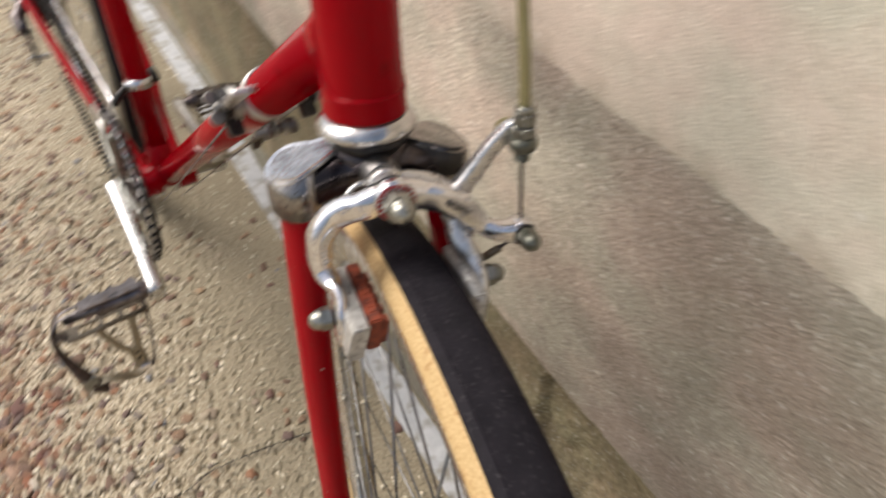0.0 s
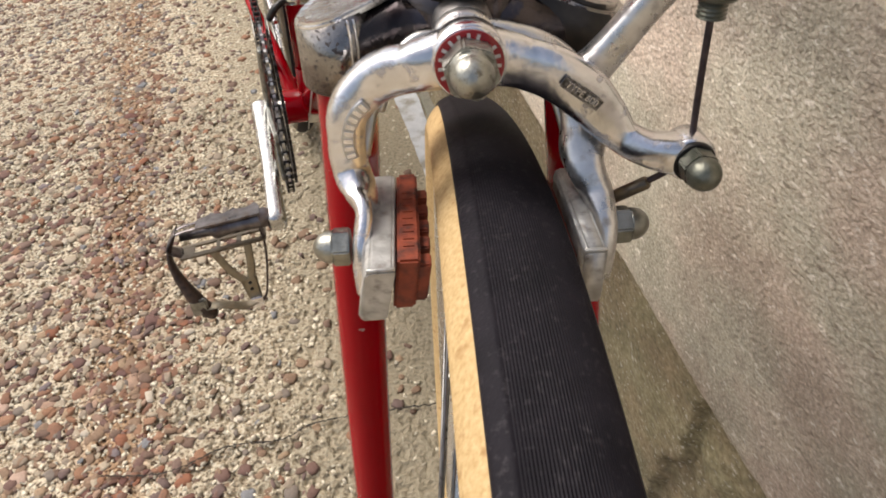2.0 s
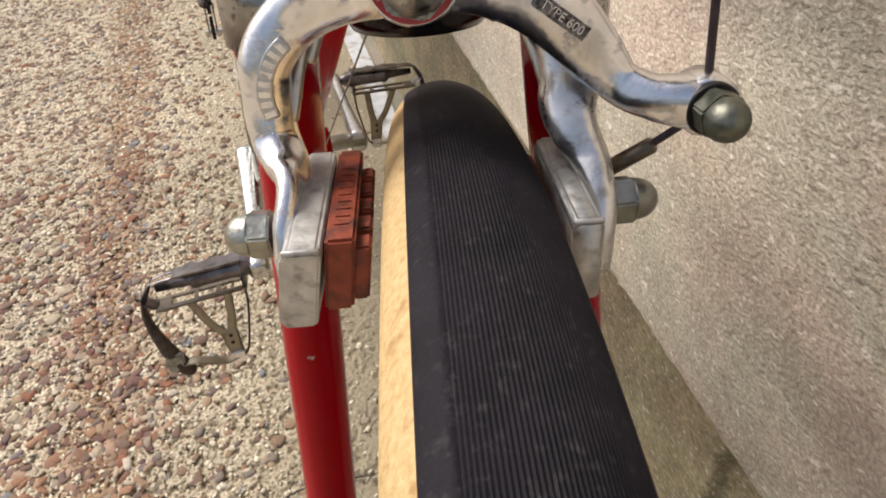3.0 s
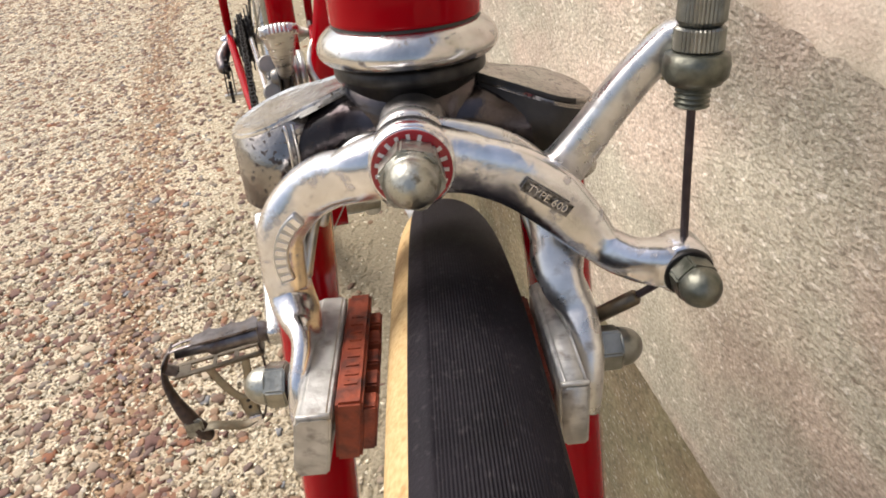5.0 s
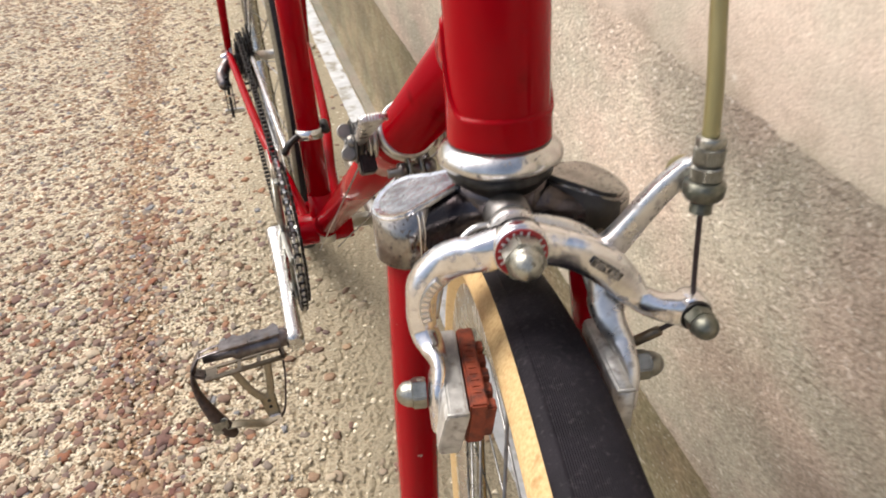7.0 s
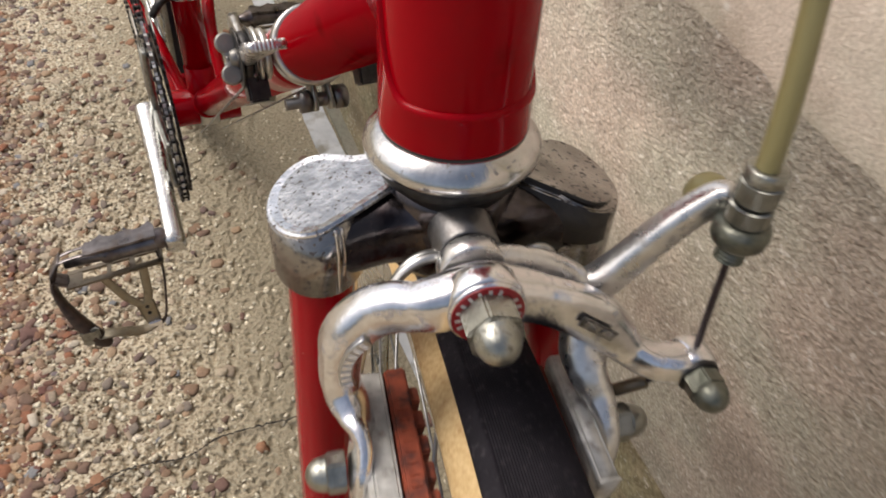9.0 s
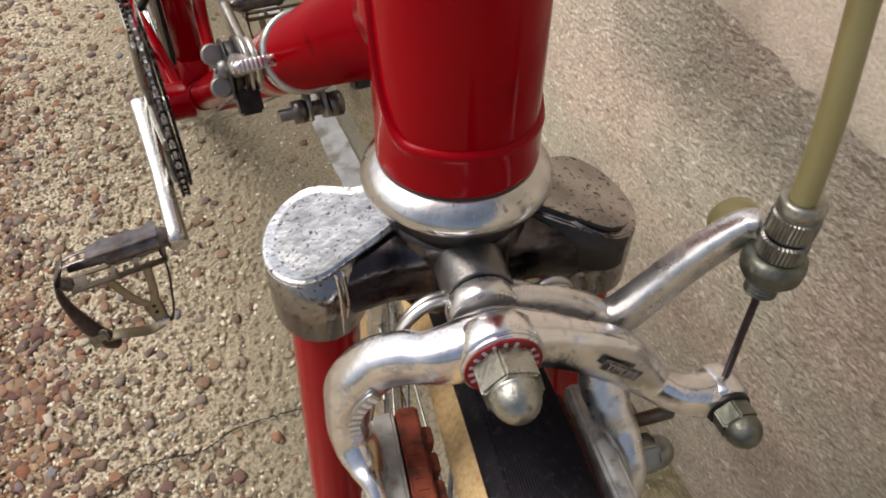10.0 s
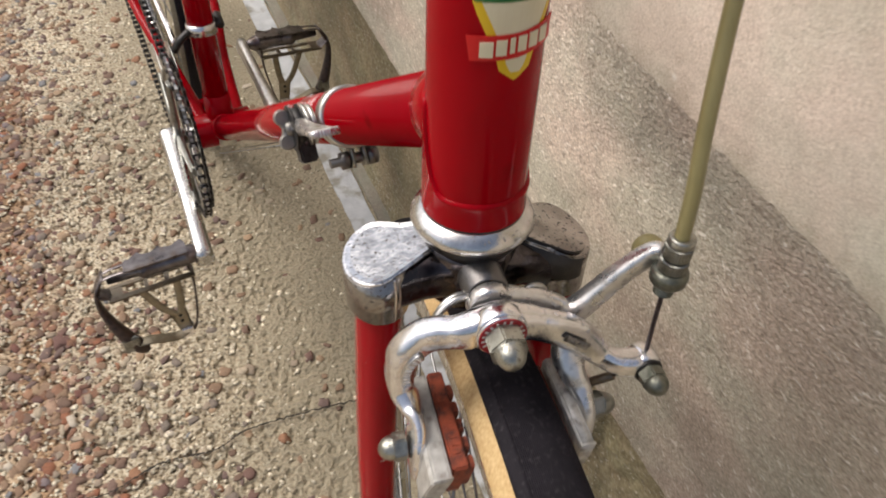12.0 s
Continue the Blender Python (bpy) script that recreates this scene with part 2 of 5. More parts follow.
def merge(out, M=None, bm=None):
    if M is not None:
        out.transform(M)
    if bm is None:
        return out
    me = bpy.data.meshes.new("tmp")
    out.to_mesh(me)
    out.free()
    bm.from_mesh(me)
    bpy.data.meshes.remove(me)
    return bm


def prism(outline, z0, z1, bevel=0.0, M=None, bm=None, segs=2):
    """An outline in x, y raised from z0 to z1, its edges rounded."""
    out = bmesh.new()
    low = [out.verts.new((x, y, z0)) for x, y in outline]
    top = [out.verts.new((x, y, z1)) for x, y in outline]
    n = len(low)
    out.faces.new(low[::-1]), out.faces.new(top)
    for k in range(n):
        out.faces.new((low[k], low[(k + 1) % n], top[(k + 1) % n], top[k]))
    bmesh.ops.recalc_face_normals(out, faces=out.faces)
    if bevel:
        sharp = [e for e in out.edges if len(e.link_faces) == 2 and e.calc_face_angle(0) > 0.6]
        bmesh.ops.bevel(out, geom=sharp, offset=bevel, segments=segs, affect="EDGES", clamp_overlap=True)
    return merge(out, M, bm)


def block(x0, x1, y0, y1, z0, z1, bevel=0.0, M=None, bm=None):
    return prism([(x0, y0), (x1, y0), (x1, y1), (x0, y1)], z0, z1, bevel, M, bm)


def oval(cx, cy, rx, ry, n=28):
    return [(cx + rx * math.cos(2 * math.pi * k / n), cy + ry * math.sin(2 * math.pi * k / n)) for k in range(n)]


def along(p, way, up=(0, 0, 1)):
    """The pose of a body whose z points along way, at p."""
    z = Vector(way).normalized()
    x = Vector(up).cross(z)
    x = z.orthogonal().normalized() if x.length < 1e-4 else x.normalized()
    y = z.cross(x)
    m = Matrix((x, y, z)).transposed().to_4x4()
    m.translation = Vector(p)
    return m


def part(name, bm, mat, parent, label="", M=None):
    if M is not None:
        bm.transform(M)
    me = bpy.data.meshes.new(name)
    bm.to_mesh(me)
    bm.free()
    me.materials.append(mat)
    ob = new(name, me)
    if parent is not None:
        ob.parent = parent
    if label:
        ob["label"] = label
    return ob


def hexagon(r):
    return [(r * math.cos(math.pi / 3 * k), r * math.sin(math.pi / 3 * k)) for k in range(6)]


def acorn(r_hex, h_hex, r_dome, M):
    """A domed cap nut standing on z = 0."""
    bm = prism(hexagon(r_hex), 0, h_hex, r_hex * 0.08)
    prof = [(r_hex * 0.86, h_hex * 0.96)] + [(r_dome * math.cos(a), h_hex + 0.0004 + r_dome * 1.12 * math.sin(a)) for a in np.linspace(0, 1.5, 9)]
    lathe(prof, 28, None, bm)
    bm.transform(M)
    return bm


# ---- the setting: driveway and wall ----
WALL_SLOPE = -0.2045


def wall_frame(offset=0.0):
    """x along the wall (away from the camera), y out of its face towards the bicycle, z up."""
    d = Vector((WALL_SLOPE, 1, 0)).normalized()
    nrm = Vector((-1, WALL_SLOPE, 0)).normalized()
    m = Matrix((d, nrm, Vector((0, 0, 1)))).transposed().to_4x4()
    m.translation = Vector((0.172, 0, 0)) - nrm * offset
    return m


def ground_material():
    m = bpy.data.materials.new("exposed_aggregate_cement")
    m.use_nodes = True
    n, l = m.node_tree.nodes, m.node_tree.links
    b = n["Principled BSDF"]
    pos = n.new("ShaderNodeTexCoord")

    def noise_at(scale, detail=6.0):
        t = n.new("ShaderNodeTexNoise")
        t.inputs["Scale"].default_value, t.inputs["Detail"].default_value = scale, detail
        l.new(pos.outputs["Object"], t.inputs["Vector"])
        return t

    def ramp(src, stops):
        r = n.new("ShaderNodeValToRGB")
        while len(r.color_ramp.elements) < len(stops):
            r.color_ramp.elements.new(0.5)
        for e, (p, c) in zip(r.color_ramp.elements, stops):
            e.position, e.color = p, (*c, 1)
        l.new(src, r.inputs["Fac"])
        return r.outputs["Color"]

    fine = ramp(noise_at(210, 8).outputs["Fac"], [(0.37, (0.060, 0.037, 0.022)), (0.430, (0.34, 0.256, 0.166)), (0.50, (0.57, 0.490, 0.355)), (0.62, (0.80, 0.725, 0.565))])
    broad = ramp(noise_at(5, 4).outputs["Fac"], [(0.35, (0.78, 0.76, 0.72)), (0.65, (1.06, 1.02, 0.97))])
    mix = n.new("ShaderNodeMixRGB")
    mix.blend_type = "MULTIPLY"
    mix.inputs["Fac"].default_value = 1.0
    l.new(fine, mix.inputs["Color1"]), l.new(broad, mix.inputs["Color2"])
    # distance from the wall: a grey dusty strip beside it, a rusty streak further out
    away = n.new("ShaderNodeVectorMath")
    away.operation = "DOT_PRODUCT"
    away.inputs[1].default_value = (1.0, 0.2045, 0.0)
    l.new(pos.outputs["Object"], away.inputs[0])
    wob = n.new("ShaderNodeMath")
    wob.operation = "MULTIPLY_ADD"
    wob.inputs[1].default_value = 0.12
    l.new(noise_at(7, 5).outputs["Fac"], wob.inputs[0]), l.new(away.outputs["Value"], wob.inputs[2])
    lo = n.new("ShaderNodeMapRange")
    lo.inputs["From Min"].default_value, lo.inputs["From Max"].default_value = -0.26, 0.03
    lo.inputs["To Max"].default_value = 0.82
    l.new(wob.outputs[0], lo.inputs["Value"])
    dusty = n.new("ShaderNodeMixRGB")
    dusty.inputs["Color2"].default_value = (0.290, 0.248, 0.168, 1)
    l.new(lo.outputs[0], dusty.inputs["Fac"]), l.new(mix.outputs[0], dusty.inputs["Color1"])
    streak = n.new("ShaderNodeMapRange")
    streak.interpolation_type = "SMOOTHSTEP"
    off = n.new("ShaderNodeMath")
    off.operation = "ADD"
    off.inputs[1].default_value = 0.31
    l.new(wob.outputs[0], off.inputs[0])
    dist = n.new("ShaderNodeMath")
    dist.operation = "ABSOLUTE"
    l.new(off.outputs[0], dist.inputs[0])
    l.new(dist.outputs[0], streak.inputs["Value"])
    streak.inputs["From Min"].default_value, streak.inputs["From Max"].default_value = 0.075, 0.01
    streak.inputs["To Max"].default_value = 1.0
    rusty = n.new("ShaderNodeMixRGB")
    rusty.blend_type = "MULTIPLY"
    rusty.inputs["Color2"].default_value = (0.62, 0.47, 0.37, 1)
    l.new(streak.outputs[0], rusty.inputs["Fac"]), l.new(dusty.outputs[0], rusty.inputs["Color1"])
    l.new(rusty.outputs[0], b.inputs["Base Color"])
    b.inputs["Roughness"].default_value = 0.85
    bump = n.new("ShaderNodeBump")
    bump.inputs["Strength"].default_value, bump.inputs["Distance"].default_value = 1.0, 0.004
    l.new(noise_at(210, 8).outputs["Fac"], bump.inputs["Height"])
    l.new(bump.outputs[0], b.inputs["Normal"])
    return m


def wall_material(name, stops, skim=False, bump_scale=420.0, strength=1.0, grain=900.0, cloud=0.74, flecks=False, grit=False):
    m = bpy.data.materials.new(name)
    m.use_nodes = True
    n, l = m.node_tree.nodes, m.node_tree.links
    b = n["Principled BSDF"]
    pos = n.new("ShaderNodeTexCoord")
    comb = n.new("ShaderNodeMapping")
    comb.inputs["Rotation"].default_value = (radians(24), 0, radians(-11.5))
    comb.inputs["Scale"].default_value = (1.0, 0.72, 1.0)
    l.new(pos.outputs["Object"], comb.inputs["Vector"])

    def noise_at(scale, detail=6.0):
        t = n.new("ShaderNodeTexNoise")
        t.inputs["Scale"].default_value, t.inputs["Detail"].default_value = scale, detail
        l.new(comb.outputs[0], t.inputs["Vector"])
        return t.outputs["Fac"]

    r = n.new("ShaderNodeValToRGB")
    while len(r.color_ramp.elements) < len(stops):
        r.color_ramp.elements.new(0.5)
    for e, (p, c) in zip(r.color_ramp.elements, stops):
        e.position, e.color = p, (*c, 1)
    fine_w, mid_w = n.new("ShaderNodeMath"), n.new("ShaderNodeMath")
    fine_w.operation, mid_w.operation = "MULTIPLY", "MULTIPLY_ADD"
    fine_w.inputs[1].default_value, mid_w.inputs[1].default_value = 0.72, 0.28
    l.new(noise_at(grain, 8), fine_w.inputs[0])
    l.new(noise_at(grain * 0.17, 8), mid_w.inputs[0]), l.new(fine_w.outputs[0], mid_w.inputs[2])
    l.new(mid_w.outputs[0], r.inputs["Fac"])
    broad = n.new("ShaderNodeValToRGB")
    broad.color_ramp.elements[0].position, broad.color_ramp.elements[1].position = 0.36, 0.64
    broad.color_ramp.elements[0].color, broad.color_ramp.elements[1].color = (cloud, cloud * 0.965, cloud * 0.90, 1), (1.08, 1.04, 0.99, 1)
    l.new(noise_at(9, 5), broad.inputs["Fac"])
    mix = n.new("ShaderNodeMixRGB")
    mix.blend_type = "MULTIPLY"
    mix.inputs["Fac"].default_value = 1.0
    l.new(r.outputs[0], mix.inputs["Color1"]), l.new(broad.outputs[0], mix.inputs["Color2"])
    colour = mix.outputs[0]
    bump = n.new("ShaderNodeBump")
    bump.inputs["Strength"].default_value, bump.inputs["Distance"].default_value = strength, 0.0025
    l.new(noise_at(bump_scale, 8), bump.inputs["Height"])
    # broad drifts of pinkish and greyish sand
    drift = n.new("ShaderNodeValToRGB")
    drift.color_ramp.elements[0].position, drift.color_ramp.elements[1].position = 0.38, 0.62
    drift.color_ramp.elements[0].color, drift.color_ramp.elements[1].color = (0.95, 1.0, 0.96, 1), (1.05, 0.99, 0.97, 1)
    l.new(noise_at(16, 4), drift.inputs["Fac"])
    sand = n.new("ShaderNodeMixRGB")
    sand.blend_type = "MULTIPLY"
    sand.inputs["Fac"].default_value = 1.0
    l.new(colour, sand.inputs["Color1"]), l.new(drift.outputs[0], sand.inputs["Color2"])
    colour = sand.outputs[0]
    if grit:
        # slanting combed grains: pale chips and dark pits
        slant = n.new("ShaderNodeMapping")
        slant.inputs["Rotation"].default_value = (radians(42), 0, 0)
        slant.inputs["Scale"].default_value = (1.0, 0.55, 1.0)
        l.new(pos.outputs["Object"], slant.inputs["Vector"])
        for size, edge_, most, tone in ((300, (0.61, 0.69), 0.42, (0.74, 0.70, 0.64, 1)), (210, (0.60, 0.70), 0.5, (0.15, 0.122, 0.095, 1))):
            chip = n.new("ShaderNodeTexNoise")
            chip.inputs["Scale"].default_value, chip.inputs["Detail"].default_value = size, 3.0
            l.new(slant.outputs[0], chip.inputs["Vector"])
            on = n.new("ShaderNodeMapRange")
            on.inputs["From Min"].default_value, on.inputs["From Max"].default_value = edge_
            on.inputs["To Max"].default_value = most
            l.new(chip.outputs["Fac"], on.inputs["Value"])
            dab = n.new("ShaderNodeMixRGB")
            dab.inputs["Color2"].default_value = tone
            l.new(on.outputs[0], dab.inputs["Fac"]), l.new(colour, dab.inputs["Color1"])
            colour = dab.outputs[0]
    if flecks:
        # the coat thins out unevenly towards its lower edge
        height = n.new("ShaderNodeSeparateXYZ")
        l.new(pos.outputs["Object"], height.inputs[0])
        thin = n.new("ShaderNodeMath")
        thin.operation = "MULTIPLY_ADD"
        thin.inputs[1].default_value = 0.075
        l.new(noise_at(34, 8), thin.inputs[0]), l.new(height.outputs["Z"], thin.inputs[2])
        thin_on = n.new("ShaderNodeMapRange")
        thin_on.inputs["From Min"].default_value, thin_on.inputs["From Max"].default_value = 0.722, 0.700
        thin_on.inputs["To Max"].default_value = 0.85
        l.new(thin.outputs[0], thin_on.inputs["Value"])
        under = n.new("ShaderNodeMixRGB")
        under.blend_type = "MULTIPLY"
        under.inputs["Color2"].default_value = (0.66, 0.64, 0.61, 1)
        l.new(thin_on.outputs[0], under.inputs["Fac"]), l.new(colour, under.inputs["Color1"])
        colour = under.outputs[0]
        # scattered pale blobs of mortar and darker scuffs
        for size, edge_, tone in ((38, (0.70, 0.73), (0.72, 0.69, 0.63, 1)), (52, (0.70, 0.74), (0.30, 0.27, 0.23, 1))):
            on = n.new("ShaderNodeMapRange")
            on.inputs["From Min"].default_value, on.inputs["From Max"].default_value = edge_
            on.inputs["To Max"].default_value = 0.65
            l.new(noise_at(size, 3), on.inputs["Value"])
            blob = n.new("ShaderNodeMixRGB")
            blob.inputs["Color2"].default_value = tone
            l.new(on.outputs[0], blob.inputs["Fac"]), l.new(colour, blob.inputs["Color1"])
            colour = blob.outputs[0]
    if skim:
        # a paler worn skim below the rough strip, further along the wall
        sep = n.new("ShaderNodeSeparateXYZ")
        l.new(pos.outputs["Object"], sep.inputs[0])
        far = n.new("ShaderNodeMath")
        far.operation = "MULTIPLY_ADD"
        far.inputs[1].default_value = 0.16
        l.new(noise_at(12, 6), far.inputs[0]), l.new(sep.outputs["Y"], far.inputs[2])
        far_on = n.new("ShaderNodeMapRange")
        far_on.inputs["From Min"].default_value, far_on.inputs["From Max"].default_value = 0.19, 0.35
        l.new(far.outputs[0], far_on.inputs["Value"])
        low = n.new("ShaderNodeMath")
        low.operation = "MULTIPLY_ADD"
        low.inputs[1].default_value = 0.2
        l.new(sep.outputs["Y"], low.inputs[0]), l.new(sep.outputs["Z"], low.inputs[2])
        ragged = n.new("ShaderNodeMath")
        ragged.operation = "MULTIPLY_ADD"
        ragged.inputs[1].default_value = 0.05
        l.new(noise_at(30, 6), ragged.inputs[0]), l.new(low.outputs[0], ragged.inputs[2])
        low_on = n.new("ShaderNodeMapRange")
        low_on.inputs["From Min"].default_value, low_on.inputs["From Max"].default_value = 0.705, 0.675
        l.new(ragged.outputs[0], low_on.inputs["Value"])
        both = n.new("ShaderNodeMath")
        both.operation = "MULTIPLY"
        l.new(far_on.outputs[0], both.inputs[0]), l.new(low_on.outputs[0], both.inputs[1])
        further = n.new("ShaderNodeMapRange")
        further.inputs["From Min"].default_value, further.inputs["From Max"].default_value = 0.325, 0.40
        l.new(far.outputs[0], further.inputs["Value"])
        worn = n.new("ShaderNodeMath")
        worn.operation = "MAXIMUM"
        l.new(both.outputs[0], worn.inputs[0]), l.new(further.outputs[0], worn.inputs[1])
        pale = n.new("ShaderNodeMixRGB")
        pale.blend_type = "MULTIPLY"
        pale.inputs["Color2"].default_value = (1.66, 1.66, 1.64, 1)
        l.new(worn.outputs[0], pale.inputs["Fac"]), l.new(colour, pale.inputs["Color1"])
        colour = pale.outputs[0]
        soft = n.new("ShaderNodeMapRange")
        soft.inputs["To Min"].default_value, soft.inputs["To Max"].default_value = strength, strength * 0.8
        l.new(both.outputs[0], soft.inputs["Value"]), l.new(soft.outputs[0], bump.inputs["Strength"])
    l.new(colour, b.inputs["Base Color"])
    b.inputs["Roughness"].default_value = 0.88
    l.new(bump.outputs[0], b.inputs["Normal"])
    return m


GROUND = ground_material()
RENDER_ROUGH = wall_material("rough_cement_render", [(0.36, (0.260, 0.235, 0.202)), (0.5, (0.348, 0.318, 0.280)), (0.64, (0.446, 0.414, 0.372))], skim=True, bump_scale=420, strength=0.8, grain=620, grit=True)
RENDER_SMOOTH = wall_material("smooth_cement_coat", [(0.36, (0.52, 0.482, 0.422)), (0.5, (0.61, 0.570, 0.510)), (0.64, (0.70, 0.660, 0.598))], bump_scale=700, strength=0.30, grain=800, cloud=0.78, flecks=True)
PLINTH = wall_material("tan_mortar_base", [(0.36, (0.165, 0.139, 0.083)), (0.5, (0.255, 0.218, 0.138)), (0.66, (0.340, 0.298, 0.204))], bump_scale=220, strength=0.6, grain=240, cloud=0.62, grit=True)
GREY_MORTAR = wall_material("grey_mortar", [(0.28, (0.17, 0.158, 0.132)), (0.5, (0.27, 0.255, 0.220)), (0.72, (0.36, 0.345, 0.305))], bump_scale=120, strength=0.8)
WHITE_PAINT = material("weathered_white_paint", (0.47, 0.485, 0.495), (0.62, 0.63, 0.635), 0.7, 0.0, 40, 0.4, 150, stain=(0.29, 0.27, 0.225), stain_scale=26, stain_at=(0.52, 0.66))
CRACK = material("crack_shadow_soil", (0.018, 0.014, 0.011), (0.05, 0.04, 0.03), 0.95, 0.0, 200)

def blurred(rng, shape, passes):
    """Smooth random heights of spread one; passes sets their width in cells."""
    f = rng.standard_normal(shape)
    for _ in range(passes):
        f = (f + np.roll(f, 1, 0) + np.roll(f, -1, 0)) / 3
        f = (f + np.roll(f, 1, 1) + np.roll(f, -1, 1)) / 3
    return f / f.std()


def ground_sheet():
    """One sheet to the horizon, its middle a fine crust of worn, pitted cement."""
    far = np.array([0.02, 0.06, 0.15, 0.4, 1.0, 3.0, 10.0, 40.0, 150.0, 400.0])
    xs = np.concatenate([-0.95 - far[::-1], np.arange(-0.95, 0.1501, 0.0021), 0.15 + far])
    ys = np.concatenate([0.0 - far[::-1], np.arange(0.0, 1.1001, 0.0022), 1.1 + far])
    nx, ny = len(xs), len(ys)
    rng = np.random.default_rng(11)
    crust, lumps = blurred(rng, (ny, nx), 2), blurred(rng, (ny, nx), 7)
    pit = np.clip((crust + 0.35 * lumps - 0.15) / 0.8, 0, 1)
    z = 0.0004 - 0.0052 * pit * pit * (3 - 2 * pit) + 0.0005 * lumps
    X, Y = np.meshgrid(xs, ys)
    inside = np.clip(np.minimum(np.minimum(X + 0.95, 0.15 - X), np.minimum(Y, 1.1 - Y)) / 0.03, 0, 1)
    wall_gap = np.clip(((0.145 - 0.2095 * Y) - X - 0.04) / 0.30, 0, 1)
    z = z * inside * (0.12 + 0.88 * wall_gap)
    verts = np.stack([X, Y, z], 2).reshape(-1, 3)
    i = (np.arange(ny - 1)[:, None] * nx + np.arange(nx - 1)[None]).ravel()
    quads = np.stack([i, i + 1, i + 1 + nx, i + nx], 1)
    me = bpy.data.meshes.new("ground")
    me.vertices.add(len(verts)), me.loops.add(quads.size), me.polygons.add(len(quads))
    me.vertices.foreach_set("co", verts.ravel())
    me.loops.foreach_set("vertex_index", quads.ravel().astype(np.int32))
    me.polygons.foreach_set("loop_start", np.arange(0, quads.size, 4, dtype=np.int32))
    me.polygons.foreach_set("use_smooth", np.ones(len(quads), dtype=bool))
    me.update()
    me.validate()
    me.materials.append(GROUND)
    return new("ground", me)


ground = tagged(ground_sheet(), "tan exposed aggregate concrete driveway with worn pebbles", "ground", kind="structure")

W = wall_frame()


def rendered_wall():
    """The rendered upper wall; its lower edge is rounded, worn and uneven."""
    us = np.concatenate([[-6.0, -3.0, -1.5], np.arange(-0.8, 1.6, 0.004), [2.5, 5.0, 12.0]])
    out, rows = bmesh.new(), []
    for u in us:
        low = 0.3990 + 0.0030 * noise.noise((u * 9, 1, 0)) + 0.0020 * noise.noise((u * 55, 4, 0)) + 0.0012 * noise.noise((u * 170, 7, 0))
        back = 0.0012 * noise.noise((u * 80, 0, 9))
        prof = [(-0.30, 1.02), (-0.30, 0.400), (-0.0100, low + 0.0004), (-0.0056 + back, low + 0.0008), (-0.0026 + back, low + 0.0030), (-0.0008, low + 0.0068), (0.0, low + 0.0120), (0.0, 0.45), (0.0, 1.02)]
        rows.append([out.verts.new((u, y, z)) for y, z in prof])
    n_ = len(rows[0])
    for A, B in zip(rows, rows[1:]):
        for k in range(n_):
            f = out.faces.new((A[k], B[k], B[(k + 1) % n_], A[(k + 1) % n_]))
            f.smooth = 2 <= k <= 6
    out.faces.new(rows[0]), out.faces.new(rows[-1][::-1])
    bmesh.ops.recalc_face_normals(out, faces=out.faces)
    return out


wall = tagged(part("wall_east", rendered_wall(), RENDER_ROUGH, None, M=W), "rough sandy cement render with worn paler patches", "wall", kind="structure")


def upper_coat():
    """A thin later coat on the wall's upper part, its lower edge uneven."""
    us = np.concatenate([[-6.0, -3.0, -1.5], np.arange(-0.8, 1.6, 0.004), [2.5, 5.0, 12.0]])
    out, prev = bmesh.new(), None
    for u in us:
        low = 0.672 + 0.0035 * noise.noise((u * 14, 2, 0)) + 0.0024 * noise.noise((u * 90, 5, 0)) + 0.0016 * noise.noise((u * 220, 8, 0))
        row = [out.verts.new((u, y, z)) for y, z in ((-0.002, low + 0.0002), (0.00006, low), (0.00010, low + 0.03), (0.00020, 0.80), (0.00025, 1.02), (-0.002, 1.0205))]
        if prev:
            for k in range(5):
                out.faces.new((prev[k], row[k], row[k + 1], prev[k + 1]))
        prev = row
    bmesh.ops.recalc_face_normals(out, faces=out.faces)
    return out


coat = tagged(part("wall_coat", upper_coat(), RENDER_SMOOTH, None, M=W), "smoother pale cement coat with a ragged lower edge", "wall", kind="structure")


